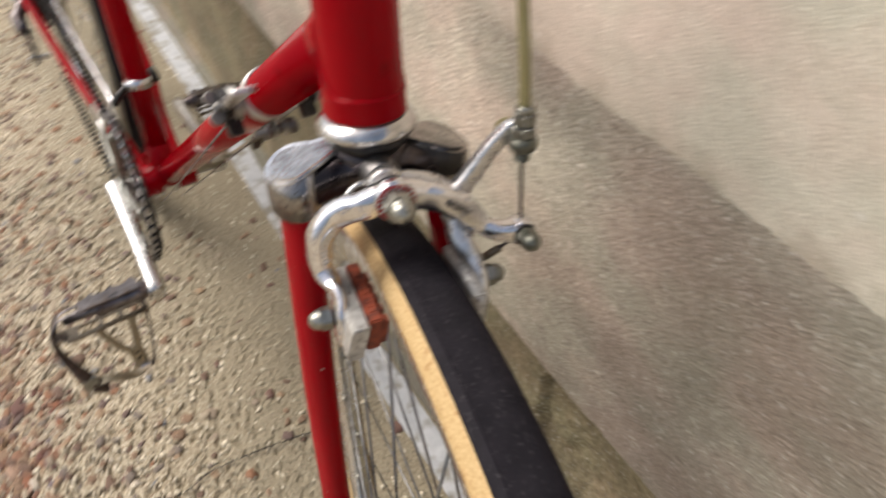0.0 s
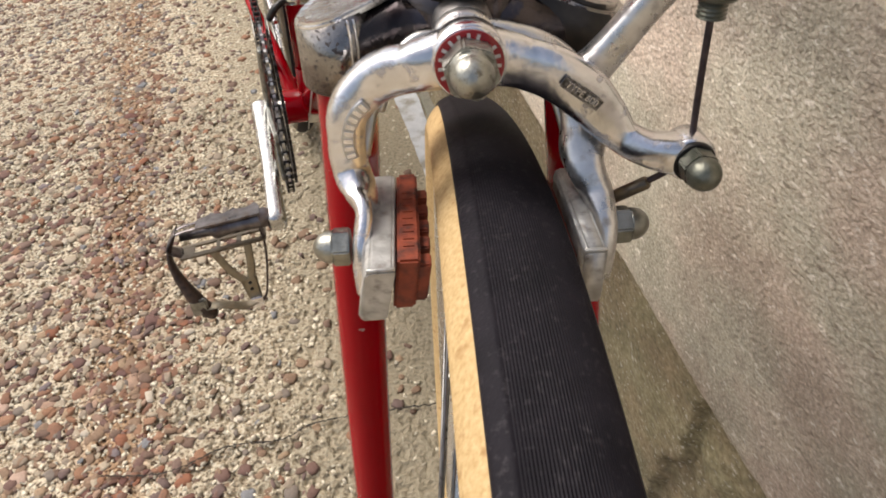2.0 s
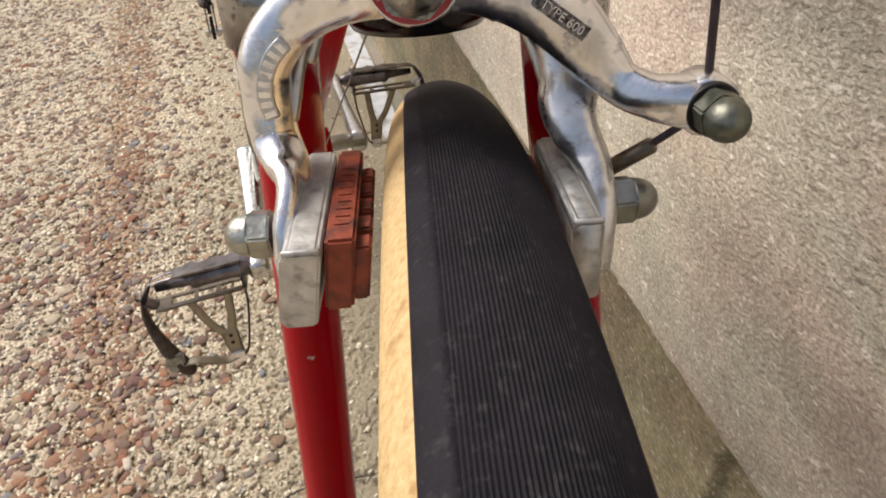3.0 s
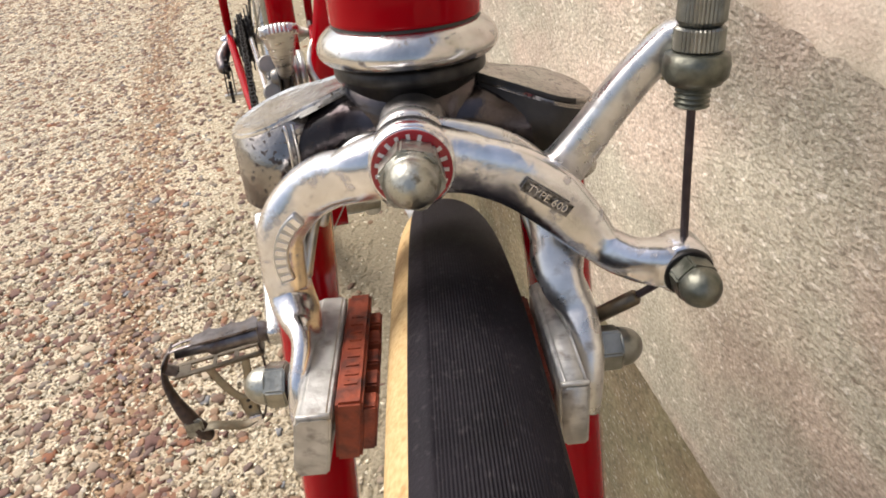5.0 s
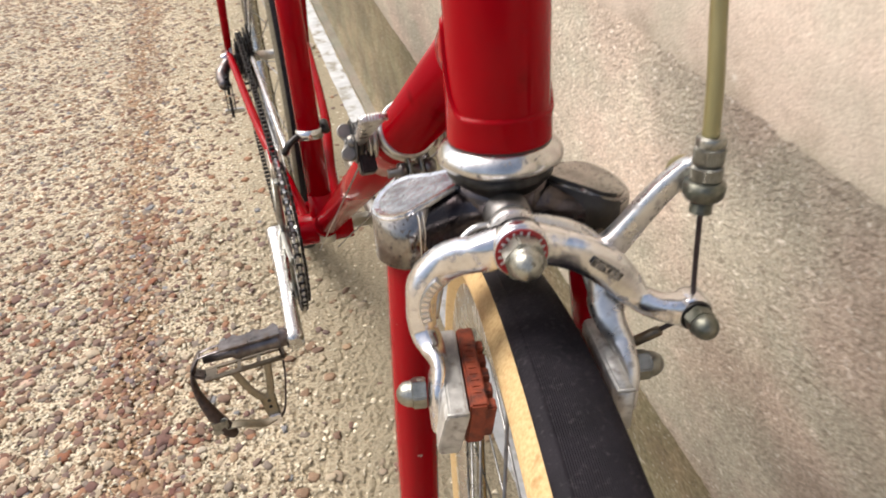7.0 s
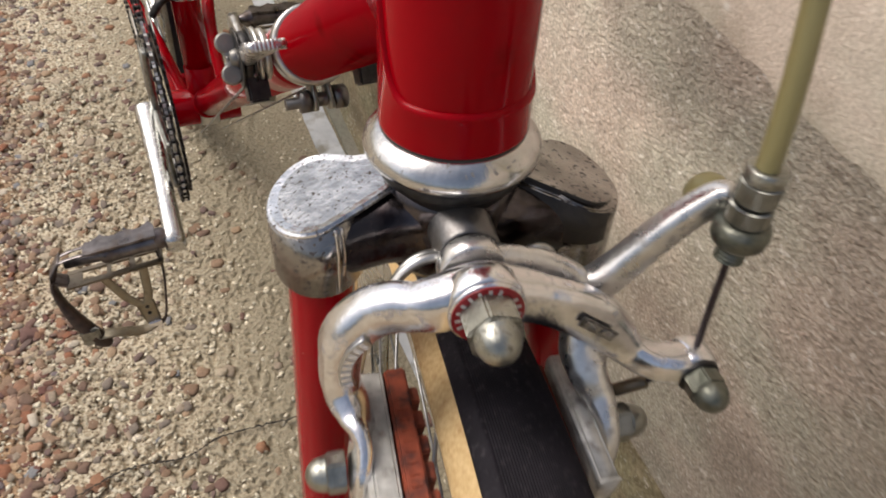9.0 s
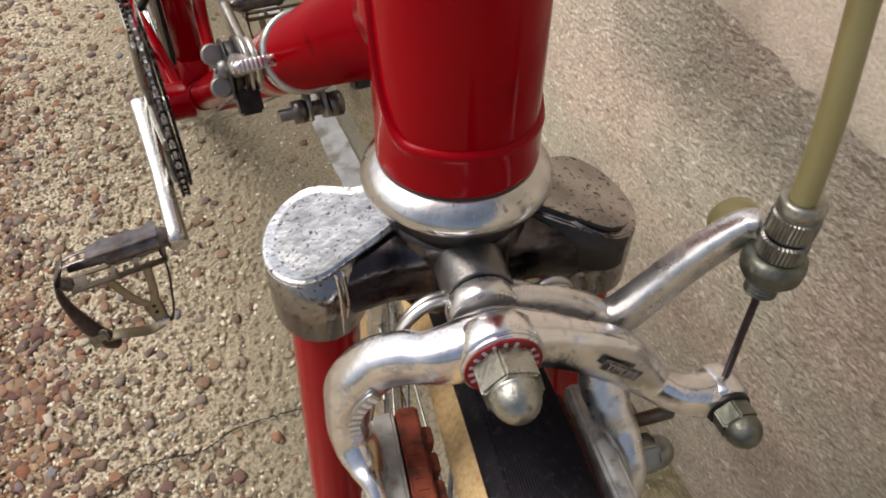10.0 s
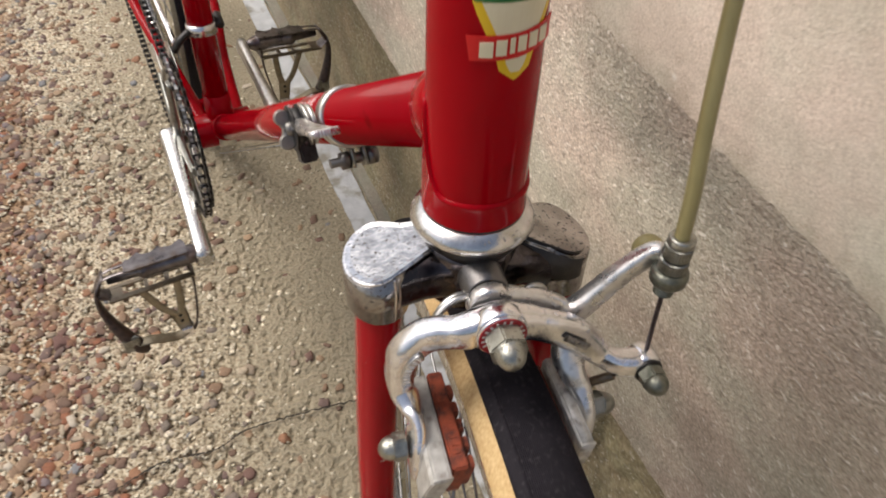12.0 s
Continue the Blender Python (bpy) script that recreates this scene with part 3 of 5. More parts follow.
def wall_base():
    """The set-back mortar base: trowelled and lumpy, its face broken away in one place."""
    out = block(-6, 12, -0.30, -0.070, -0.05, 0.398)
    us, zs = np.concatenate([np.arange(-0.12, 0.05, 0.01), np.arange(0.05, 0.33, 0.003), np.arange(0.33, 1.3, 0.01), np.arange(1.3, 3.6, 0.06)]), np.arange(-0.01, 0.401, 0.004)
    grid = []
    for u in us:
        col = []
        for z in zs:
            y = -0.047 + 0.0014 * noise.noise((u * 22, z * 22, 1)) + 0.0007 * noise.noise((u * 85, z * 85, 3))
            # the foot flares out on to the ground
            y += 0.014 * max(0.0, 1 - z / 0.055) ** 2
            # the broken edge runs down from the coat, rough mortar on its near side
            edge_ = 0.204 + 0.16 * max(0.0, 0.235 - z) + 0.020 * noise.noise((z * 26, 2, 0)) + 0.008 * noise.noise((z * 110, 6, 0))
            inside = min(1.0, max(0.0, (edge_ - u) / 0.006)) * min(1.0, max(0.0, (u - 0.04) / 0.08)) * min(1.0, max(0.0, (0.335 - z) / 0.01))
            y -= inside * (0.0105 + 0.0034 * noise.noise((u * 70, z * 70, 8)) + 0.0022 * noise.noise((u * 190, z * 190, 9)))
            # a hardened lump of mortar in the hollow
            lump = max(0.0, 1 - math.hypot((u - 0.168) / 0.026, (z - 0.252) / 0.034))
            y += 0.010 * min(0.55, lump)
            col.append(out.verts.new((u, y, z)))
        grid.append(col)
    for A, B in zip(grid, grid[1:]):
        for k in range(len(zs) - 1):
            f = out.faces.new((A[k], B[k], B[k + 1], A[k + 1]))
            f.smooth = True
    return out


tagged(part("wall_base", wall_base(), PLINTH, None, M=W), "tan mortar base of the rendered wall, broken in one place", "wall", kind="structure")


def wavy_strip(y0, y1, left, right, z, wob, step=0.02, seed=1.0, thick=0.003):
    """A thin laid band along the wall between two lines x = a + b*y, with uneven edges."""
    out = bmesh.new()
    rows = []
    k = int((y1 - y0) / step)
    for i in range(k + 1):
        y = y0 + (y1 - y0) * i / k
        wl_ = wob * noise.noise((y * 9, seed, 0)) + wob * 0.5 * noise.noise((y * 40, seed, 3))
        wr_ = wob * noise.noise((y * 9, seed, 7)) + wob * 0.5 * noise.noise((y * 40, seed, 9))
        a, b = left[0] + left[1] * y + wl_, right[0] + right[1] * y + wr_
        rows.append([out.verts.new(p) for p in ((a, y, z - 0.004), (a, y, z + thick), (b, y, z + thick), (b, y, z - 0.004))])
    for A, B in zip(rows, rows[1:]):
        for j in range(3):
            out.faces.new((A[j], A[j + 1], B[j + 1], B[j]))
    bmesh.ops.recalc_face_normals(out, faces=out.faces)
    return out


tagged(part("painted_line", wavy_strip(-0.4, 5.0, (0.147, -0.2085), (0.188, -0.2085), 0.0, 0.0035), WHITE_PAINT, None), "weathered white painted line along the wall foot", "painted line", kind="structure")
tagged(part("mortar_strip", wavy_strip(-0.6, 5.0, (0.1925, -0.2085), (0.2125, -0.2050), 0.0, 0.003, seed=5.0, thick=0.006), GREY_MORTAR, None), "grey mortar strip between white line and wall", "mortar strip", kind="structure")

# ---- the bicycle ----
FK = Matrix(((0.9998, 0.0, 0.02, -0.0099), (-0.004, 0.9798, 0.1999, 0.0779), (-0.0196, -0.2, 0.9796, 0.7096), (0, 0, 0, 1)))
_b = Vector((-0.2194, 0.9756, 0.0)).normalized()
_n = Vector((0.9756, 0.2194, 0.0)).normalized()
_u = (_n * 0.0708 + Vector((0, 0, 1))).normalized()
_x = _b.cross(_u).normalized()
FR = Matrix((_x, _b, _u)).transposed().to_4x4()
FR.translation = (-0.0077, 0.1401, 0.7401)
bicycle = tagged(new("bicycle"), "red racing bicycle with chromed fork crown leaning near the wall", "bicycle")
bicycle.empty_display_size = 0.1


def mm(*pts):
    return [tuple(c / 1000 for c in p) for p in pts]


# head tube, lower lug, headset
AX, AY = 0.001, 0.0565
HEAD = FK @ Matrix.Translation((AX, AY, 0))
head = part("head_tube", lathe([(0.0178, 0.024), (0.0178, 0.026), (0.0178, 0.10), (0.0178, 0.20), (0.0178, 0.298), (0.0178, 0.30)], 64), RED, bicycle, M=HEAD)


def lug_shell(r0, r1, low, top, seg=72):
    """A collar with a sculpted upper edge: top(angle) from the front."""
    out = bmesh.new()
    cols = []
    for k in range(seg):
        a = 2 * math.pi * k / seg
        t = top(a)
        c, s = math.sin(a), -math.cos(a)
        prof = [(r0, low), (r1 - 0.0003, low), (r1, low + 0.0004), (r1, low + 0.0010), (r1, low + 0.004), (r1, t - 0.0030), (r1 + 0.0002, t - 0.0020), (r1 + 0.0003, t - 0.0013), (r1 + 0.0002, t - 0.0007), (r0 + 0.0002, t - 0.0001), (r0 - 0.0003, t), (r0 - 0.001, t)]
        cols.append([out.verts.new((r * c, r * s, z)) for r, z in prof])
    for k in range(seg):
        A, B = cols[k], cols[(k + 1) % seg]
        for j in range(len(A) - 1):
            f = out.faces.new((A[j], B[j], B[j + 1], A[j + 1]))
            f.smooth = True
    bmesh.ops.recalc_face_normals(out, faces=out.faces)
    return out


def lug_top(a):
    # the frame points about twelve degrees away from the fork
    d = abs((math.degrees(a) - 12 + 180) % 360 - 180)
    return 0.0335 + min(0.030, 0.030 * max(0.0, (d - 58) / 46) ** 2.5)


part("lower_lug", lug_shell(0.0178, 0.01865, 0.0218, lug_top), RED, head, "red enamelled lug with a curved raised edge", M=HEAD)
part("lug_grime_line", lathe([(0.0170, 0.0205), (0.0184, 0.0208), (0.0185, 0.0214), (0.0182, 0.0219), (0.0170, 0.0220)], 48), GRIME_AND_DARK_REFLECTION, head, "black grease line under the lug", M=HEAD)
part("lower_headset_cup", lathe([(0.0150, 0.0132), (0.0205, 0.0132), (0.0213, 0.0134), (0.0218, 0.0139), (0.0224, 0.0146), (0.0227, 0.0156), (0.0226, 0.0168), (0.0220, 0.0183), (0.0209, 0.0196), (0.0195, 0.0207), (0.0183, 0.0213), (0.0170, 0.0214)], 64), CUP, bicycle, "satin chromed headset cup with fine scratches", M=HEAD)
part("crown_race", lathe([(0.0160, 0.0030), (0.0170, 0.0080), (0.0188, 0.0088), (0.0192, 0.0096), (0.0192, 0.0118), (0.0186, 0.0124), (0.0170, 0.0128)], 48), STEEL_DARK, bicycle, "dark greasy bearing race", M=HEAD)


# head badge: curved plates on the tube
def curved_plate(outline, r, lift=0.0003, turn=12.0, n_sub=10):
    """A flat outline (arc length, height) bent round the head tube."""
    out = bmesh.new()
    xs = [p[0] for p in outline]
    f = out.faces.new([out.verts.new((p[0], 0, p[1])) for p in outline])
    x0, x1 = min(xs), max(xs)
    for k in range(1, n_sub):
        x = x0 + (x1 - x0) * k / n_sub
        bmesh.ops.bisect_plane(out, geom=out.verts[:] + out.edges[:] + out.faces[:], plane_co=(x, 0, 0), plane_no=(1, 0, 0))
    for v in out.verts:
        a = v.co.x / r + radians(turn)
        v.co = Vector(((r + lift) * math.sin(a), -(r + lift) * math.cos(a), v.co.z))
    back = bmesh.ops.extrude_face_region(out, geom=out.faces[:])
    for v in [g for g in back["geom"] if isinstance(g, bmesh.types.BMVert)]:
        s = (r + lift - 0.0004) / (r + lift)
        v.co.x *= s
        v.co.y *= s
    bmesh.ops.recalc_face_normals(out, faces=out.faces)
    return out


def shield(inset, z0, z1, n=16):
    """A shield between two heights: a small rounded tip, widening to straight sides."""
    zs, hs = (0.0780, 0.0792, 0.0815, 0.0850, 0.0917, 0.1000, 0.1080, 0.1300), (0.0, 0.0034, 0.0050, 0.0059, 0.0090, 0.0132, 0.0140, 0.0140)
    pts = []
    for k in range(n + 1):
        z = z0 + (z1 - z0) * k / n
        pts.append((max(0.0004, float(np.interp(z - 0.5 * inset, zs, hs)) - inset), z))
    return pts + [(-x, z) for x, z in reversed(pts)]


badge = part("head_badge", curved_plate(shield(0.0, 0.0780, 0.130), 0.0178), BADGE_YELLOW, bicycle, "enamelled head badge with striped shield and red banner", M=HEAD)
part("badge_field", curved_plate(shield(0.0022, 0.0805, 0.1008), 0.0180), BADGE_CREAM, badge, M=HEAD)
part("badge_top", curved_plate([(-0.0118, 0.1160), (0.0118, 0.1160), (0.0112, 0.1210), (0.0085, 0.1260), (0.0, 0.1290), (-0.0085, 0.1260), (-0.0112, 0.1210)], 0.0182), BADGE_CREAM, badge, M=HEAD)
for z0, z1, m_ in ((0.1010, 0.1038, BADGE_GREEN), (0.1043, 0.1070, BADGE_YELLOW), (0.1074, 0.1098, BLACK_INK), (0.1101, 0.1124, BADGE_RED), (0.1128, 0.1152, BADGE_BLUE)):
    part("badge_stripe", curved_plate([(-0.0132, z0), (0.0132, z0), (0.0132, z1), (-0.0132, z1)], 0.0182), m_, badge, M=HEAD)
part("badge_curl", sweep([(0.0042, -0.0180, 0.118), (0.0010, -0.0184, 0.121), (-0.0030, -0.0183, 0.119), (-0.0010, -0.0184, 0.1175), (0.0030, -0.0181, 0.123)], 0.0006, seg=6), BADGE_RED, badge, M=HEAD @ Matrix.Rotation(radians(12), 4, "Z"))
banner = part("banner", curved_plate([(-0.0136, 0.0842), (0.0, 0.0850), (0.0146, 0.0872), (0.0136, 0.0905), (0.0148, 0.0940), (0.0, 0.0922), (-0.0150, 0.0914)], 0.0184), BADGE_RED, badge, M=HEAD)
for k in range(6):
    x, w_ = (-0.0112, -0.0066, -0.0026, -0.0002, 0.0034, 0.0074)[k], (0.0038, 0.0030, 0.0014, 0.0026, 0.0030, 0.0032)[k]
    up_ = 0.00012 * (x + 0.0112) / 0.001
    part("banner_mark", curved_plate([(x, 0.0856 + up_), (x + w_, 0.0857 + up_), (x + w_, 0.0901 + up_), (x, 0.0900 + up_)], 0.0188, n_sub=3), BADGE_CREAM, badge, M=HEAD)

# fork crown with chromed end covers, blades
crown = lathe([(0.0165, -0.019), (0.0184, -0.016), (0.0190, -0.004), (0.0184, 0.0040), (0.0172, 0.0072), (0.0150, 0.0078)], 44, Matrix.Translation((AX, AY, 0)) @ Matrix.Diagonal((1, 0.90, 1, 1)))
for s in (-1, 1):
    sweep([(AX, AY, -0.0062), (AX + s * 0.012, AY, -0.0052), (AX + s * 0.019, AY + 0.0005, -0.0060), (AX + s * 0.026, AY + 0.0015, -0.0080), (AX + s * 0.036, AY + 0.002, -0.0104)],
          [(0.0122, 0.0158), (0.0112, 0.0146), (0.0108, 0.0140), (0.0110, 0.0146), (0.0104, 0.0152)], ref=(0, 1, 0), power=2.8, seg=28, bm=crown)
# the crown's near-black colour holds dark reflections besides its grime
crown = part("fork_crown", crown, CHROME_DIRTY_REFLECTION, bicycle, "grimy chromed fork crown, dark reflections put into its colour", M=FK)


CY = AY + 0.0020


def slope_top(bm_):
    """The shoulders fall away outwards."""
    for v in bm_.verts:
        if v.co.z > -0.010:
            v.co.z -= 0.30 * max(0.0, abs(v.co.x - AX) - 0.016)
    return bm_


def teardrop(s):
    pts = []
    cx = AX + s * 0.0356
    for k in range(25):
        a = radians(-112 + 224 * k / 24)
        pts.append((cx + s * 0.0125 * math.cos(a), CY + 0.0170 * math.sin(a)))
    pts += [(AX + s * 0.0235, CY + 0.0105), (AX + s * 0.0150, CY + 0.0080), (AX + s * 0.0125, CY), (AX + s * 0.0150, CY - 0.0085), (AX + s * 0.0225, CY - 0.0122)]
    return pts if s > 0 else pts[::-1]


for s in (-1, 1):
    mid = Vector((AX + s * 0.030, CY))
    cover = prism([tuple(mid + (Vector(q) - mid) * (0.985 if s < 0 else 1.005)) for q in teardrop(s)], 0.0056 if s < 0 else -0.0130, 0.0080, 0.0008 if s < 0 else 0.0020, segs=4)
    flat = max(cover.faces, key=lambda f: f.calc_area() * f.normal.z)
    if s < 0:
        bmesh.ops.inset_region(cover, faces=[flat], thickness=0.0021, depth=-0.00035)
        flat.material_index = 1
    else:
        # the inner front flank is coloured black in place of its dark reflection
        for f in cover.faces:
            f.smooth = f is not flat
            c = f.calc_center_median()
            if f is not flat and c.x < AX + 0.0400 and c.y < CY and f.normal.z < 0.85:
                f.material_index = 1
    lid = part("crown_cover", slope_top(cover), CHROME if s < 0 else CHROME_TARNISHED_REFLECTION, crown, "chromed end cover speckled with rust pits" if s < 0 else "tarnished chrome end cover with dark reflections put into its colour", M=FK)
    lid.data.materials.append(CHROME_WORN if s < 0 else GRIME_AND_DARK_REFLECTION)
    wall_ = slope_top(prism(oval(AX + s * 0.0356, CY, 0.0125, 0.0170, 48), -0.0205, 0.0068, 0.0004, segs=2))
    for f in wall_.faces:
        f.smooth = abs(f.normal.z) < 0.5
    part("crown_end", wall_, CHROME_TARNISHED_REFLECTION, crown, "tarnished chrome side of the fork crown, dark reflections in its colour", M=FK)
    if s < 0:
        ridge = bmesh.new()
        for k, dx in enumerate((0.0, 0.0016)):
            x_ = 0.0315 - dx
            yf = CY - 0.0170 * math.sqrt(max(0.05, 1 - ((x_ - 0.0356) / 0.0125) ** 2)) - 0.0001
            sweep([(AX + s * x_, yf + 0.0002, 0.0012), (AX + s * (x_ - 0.0005), yf - 0.0001, -0.006 - 0.002 * k), (AX + s * (x_ + 0.0006 * k), yf + 0.0003, -0.0195 + 0.003 * k)], [0.0005, 0.0005, 0.0002], bm=ridge, seg=8, steps=4)
        part("crown_ridge", ridge, CHROME_CLEAN, crown, M=FK)
    top = Vector((AX + s * 0.0350, CY, -0.018))
    # blades run straight, then sweep forward to the hub
    hub_local = FK.inverted() @ Vector((-0.0140 + s * 0.050, -0.0080, 0.3446))
    pts = [top, top.lerp(hub_local, 0.3) + Vector((s * 0.002, 0.014, 0)), top.lerp(hub_local, 0.62) + Vector((s * 0.002, 0.020, 0)), top.lerp(hub_local, 0.85) + Vector((0, 0.012, 0)), hub_local]
    part("fork_blade", sweep(pts, [(0.0095, 0.0135), (0.0090, 0.0125), (0.0080, 0.0100), (0.0065, 0.0072), (0.0055, 0.0055)], ref=(0, 1, 0), seg=24, steps=10), RED_CHIPPED, bicycle, "red enamelled fork blade with small scratches", M=FK)

# front wheel
WHEEL_C, WHEEL_N = Vector((-0.0138, -0.0080, 0.3446)), Vector((1, -0.0070, -0.0284)).normalized()
WHEEL = along(WHEEL_C, WHEEL_N)
TYRE_R, TYRE_r = 0.3272, 0.0170


def hoop(profile, seg, closed=True):
    """A profile (radius, height along the axle) turned round the axle."""
    out = bmesh.new()
    n = len(profile)
    rings = []
    for k in range(seg):
        a = 2 * math.pi * k / seg
        c, s = math.cos(a), math.sin(a)
        rings.append([out.verts.new((r * c, r * s, z)) for r, z in profile])
    for k in range(seg):
        A, B = rings[k], rings[(k + 1) % seg]
        for j in range(n if closed else n - 1):
            f = out.faces.new((A[j], A[(j + 1) % n], B[(j + 1) % n], B[j]))
            f.smooth = True
    bmesh.ops.recalc_face_normals(out, faces=out.faces)
    return out


def on_tube(deg, extra=0.0):
    a = radians(deg)
    return (TYRE_R + (TYRE_r + extra) * math.cos(a), (TYRE_r + extra) * math.sin(a))


def tyre(name, M, ribs, label, side_mat=GUM):
    # the casing narrows below its widest line to sit in the rim
    casing = []
    for d in np.linspace(-152, 152, 56):
        r_, z_ = on_tube(d)
        casing.append((r_, z_ * (1 - 0.30 * min(1.0, max(0.0, (abs(d) - 76) / 28)))))
    ob = part(name, hoop(casing, 300), side_mat, bicycle, label, M=M)
    prof = [on_tube(-41.0, -0.0008), on_tube(-40.5, 0.0004), on_tube(-38.5, 0.0008)]
    prof += [on_tube(d, 0.0009) for d in (-36, -31, -26)]
    if ribs:
        for k, d in enumerate(np.arange(-22, 60, 2.2)):
            prof += [on_tube(d, 0.0009), on_tube(d + 0.5, 0.00058), on_tube(d + 1.1, 0.00058), on_tube(d + 1.5, 0.0009)]
    else:
        prof += [on_tube(d, 0.0009) for d in np.linspace(-18, 60, 20)]
    prof += [on_tube(d, 0.0009) for d in (63, 69, 74)] + [on_tube(78, 0.0004), on_tube(78.5, -0.0008)]
    part("tread", hoop(prof, 300), RUBBER, ob, "black tread with fine circular ribs", M=M)
    return ob


tyre("front_tyre", WHEEL, True, "tan gum sidewall tyre")
rim_prof = [(TYRE_R + q, z) for q, z in ((-0.0044, -0.0118), (-0.0039, -0.0104), (-0.0221, -0.0085), (-0.0231, 0.0), (-0.0221, 0.0085), (-0.0039, 0.0104), (-0.0044, 0.0118), (-0.0241, 0.0112), (-0.0291, 0.0085), (-0.0311, 0.0), (-0.0291, -0.0085), (-0.0241, -0.0112))]


def wheel_metal(prefix, M, hub_half, count=36):
    rim = part(prefix + "_rim", hoop(rim_prof, 180), RIM, bicycle, "silver alloy rim", M=M)
    hub = lathe([(0.005, -hub_half), (0.008, -hub_half + 0.004), (0.019, -0.033), (0.019, -0.030), (0.009, -0.026), (0.008, 0.0), (0.009, 0.026), (0.019, 0.030), (0.019, 0.033), (0.008, hub_half - 0.004), (0.005, hub_half)], 28)
    part(prefix + "_hub", hub, ALLOY_DULL, bicycle, M=M)
    for k in range(count):
        side = 1 if k % 2 else -1
        a = 2 * math.pi * (k + 0.5) / count
        lead = radians(62) * (1 if (k // 2) % 2 else -1)
        p0 = Vector((0.018 * math.cos(a + lead), 0.018 * math.sin(a + lead), side * 0.031))
        p1 = Vector(((TYRE_R - 0.0276) * math.cos(a), (TYRE_R - 0.0276) * math.sin(a), side * 0.003))
        part("spoke", sweep([p0, p1], 0.0009, seg=6, steps=1, dome=False), SPOKE, rim, M=M)
        d = (p0 - p1).normalized()
        part("spoke_nipple", sweep([p1 + d * 0.001, p1 + d * 0.012], 0.0019, seg=6, steps=1, dome=False), NUT, rim, M=M)


wheel_metal("front", WHEEL, 0.050)

# side-pull brake
arm_front = sweep(mm((-30.6, 7.6, -60), (-30.5, 7.6, -52), (-30.0, 8.2, -46), (-29.0, 11.2, -41), (-29.8, 17.2, -38.6), (-32.1, 22.8, -34.4), (-32.7, 24.2, -29), (-32.3, 24.0, -23), (-31.6, 23.8, -17.6), (-28.9, 23.8, -13.0), (-24.2, 23.4, -8.6),
                     (-19, 21.2, -5.4), (-14.6, 18.9, -3.9), (-10, 17.6, -2.4), (0, 17.6, -0.8), (9, 17.2, -2.0), (14.3, 16.4, -3.4), (21.6, 15.2, -6.0), (28.7, 15.2, -11.0), (35.4, 16.2, -18.6), (40.6, 15.6, -24.4), (46.2, 12.9, -26.9), (52.1, 11.4, -27.8), (56.8, 11.4, -28.4)),
                  mm((2.6, 8.6), (2.8, 9.0), (2.6, 8.0), (2.5, 6.2), (3.8, 6.2), (4.8, 6.6), (5.2, 6.6), (5.2, 6.2), (5.5, 6.0), (5.8, 5.8), (6.0, 5.4),
                     (6.1, 5.0), (5.8, 4.8), (6.4, 5.4), (7.8, 6.0), (6.6, 4.8), (6.2, 4.1), (6.6, 3.8), (6.8, 3.8), (5.9, 3.9), (4.5, 4.0), (4.4, 4.6), (5.2, 5.0), (5.9, 5.2)), ref=(0, 1, 0), power=2.9, seg=32, steps=6)
lathe(mm((8.8, 0), (9.3, 0.8), (9.3, 5.5), (8.9, 6.4)), 40, along((0, 0.0185, -0.0006), (0, -1, 0)), arm_front)
# the round eye that takes the cable anchor
lathe(mm((5.4, 0), (6.3, 0.9), (6.3, 8.2), (5.6, 9.2)), 32, along((0.0570, 0.0166, -0.0285), (0, -1, 0)), arm_front)
caliper = part("caliper_arm", arm_front, ALLOY, bicycle, "polished alloy brake arm curving down to the shoe", M=FK)
arm_rear = sweep(mm((35.5, 9.8, -61), (35.6, 9.8, -53), (35.8, 11.0, -47), (34.6, 15.4, -40), (31.9, 17.6, -34.2), (31.4, 20.8, -30), (32.0, 24.4, -24), (29.6, 26.6, -15.5), (22, 26.6, -7.0), (12, 26.8, -2.6), (0, 26.8, -1.0)),
                 mm((3.2, 8.6), (3.5, 9.0), (3.8, 7.8), (4.5, 6.2), (5.2, 5.4), (6.2, 5.4), (6.4, 5.2), (6.0, 4.6), (6.0, 3.4), (5.9, 2.8), (7.0, 2.6)), ref=(0, 1, 0), power=2.9, seg=32, steps=6)
sweep(mm((14, 26.6, -3.6), (22, 26.4, -6.8), (29, 25.8, -10.6), (33.0, 25.4, -9.2), (36.6, 24.8, -4.8), (40.5, 24.2, 0.6), (44.2, 23.6, 5.8), (47.6, 23.0, 10.2), (50.6, 22.4, 13.6), (53.2, 21.8, 16.4), (55.4, 20.8, 18.4), (57.0, 19.4, 19.2)),
      mm((3.6, 2.6), (4.4, 3.0), (5.2, 3.4), (5.2, 3.8), (4.7, 3.9), (4.3, 3.8), (4.2, 3.7), (4.1, 3.6), (4.0, 3.5), (3.9, 3.4), (4.0, 3.2), (3.6, 2.8)), ref=(0, 1, 0), power=3.0, seg=28, steps=6, bm=arm_rear)
lathe(mm((7.8, 0), (8.3, 0.8), (8.3, 4.4), (7.8, 5.2)), 40, along((0, 0.0292, -0.0006), (0, -1, 0)), arm_rear)
caliper_rear = part("caliper_arm", arm_rear, ALLOY_WORN, bicycle, "polished alloy brake arm carrying the cable adjuster", M=FK)

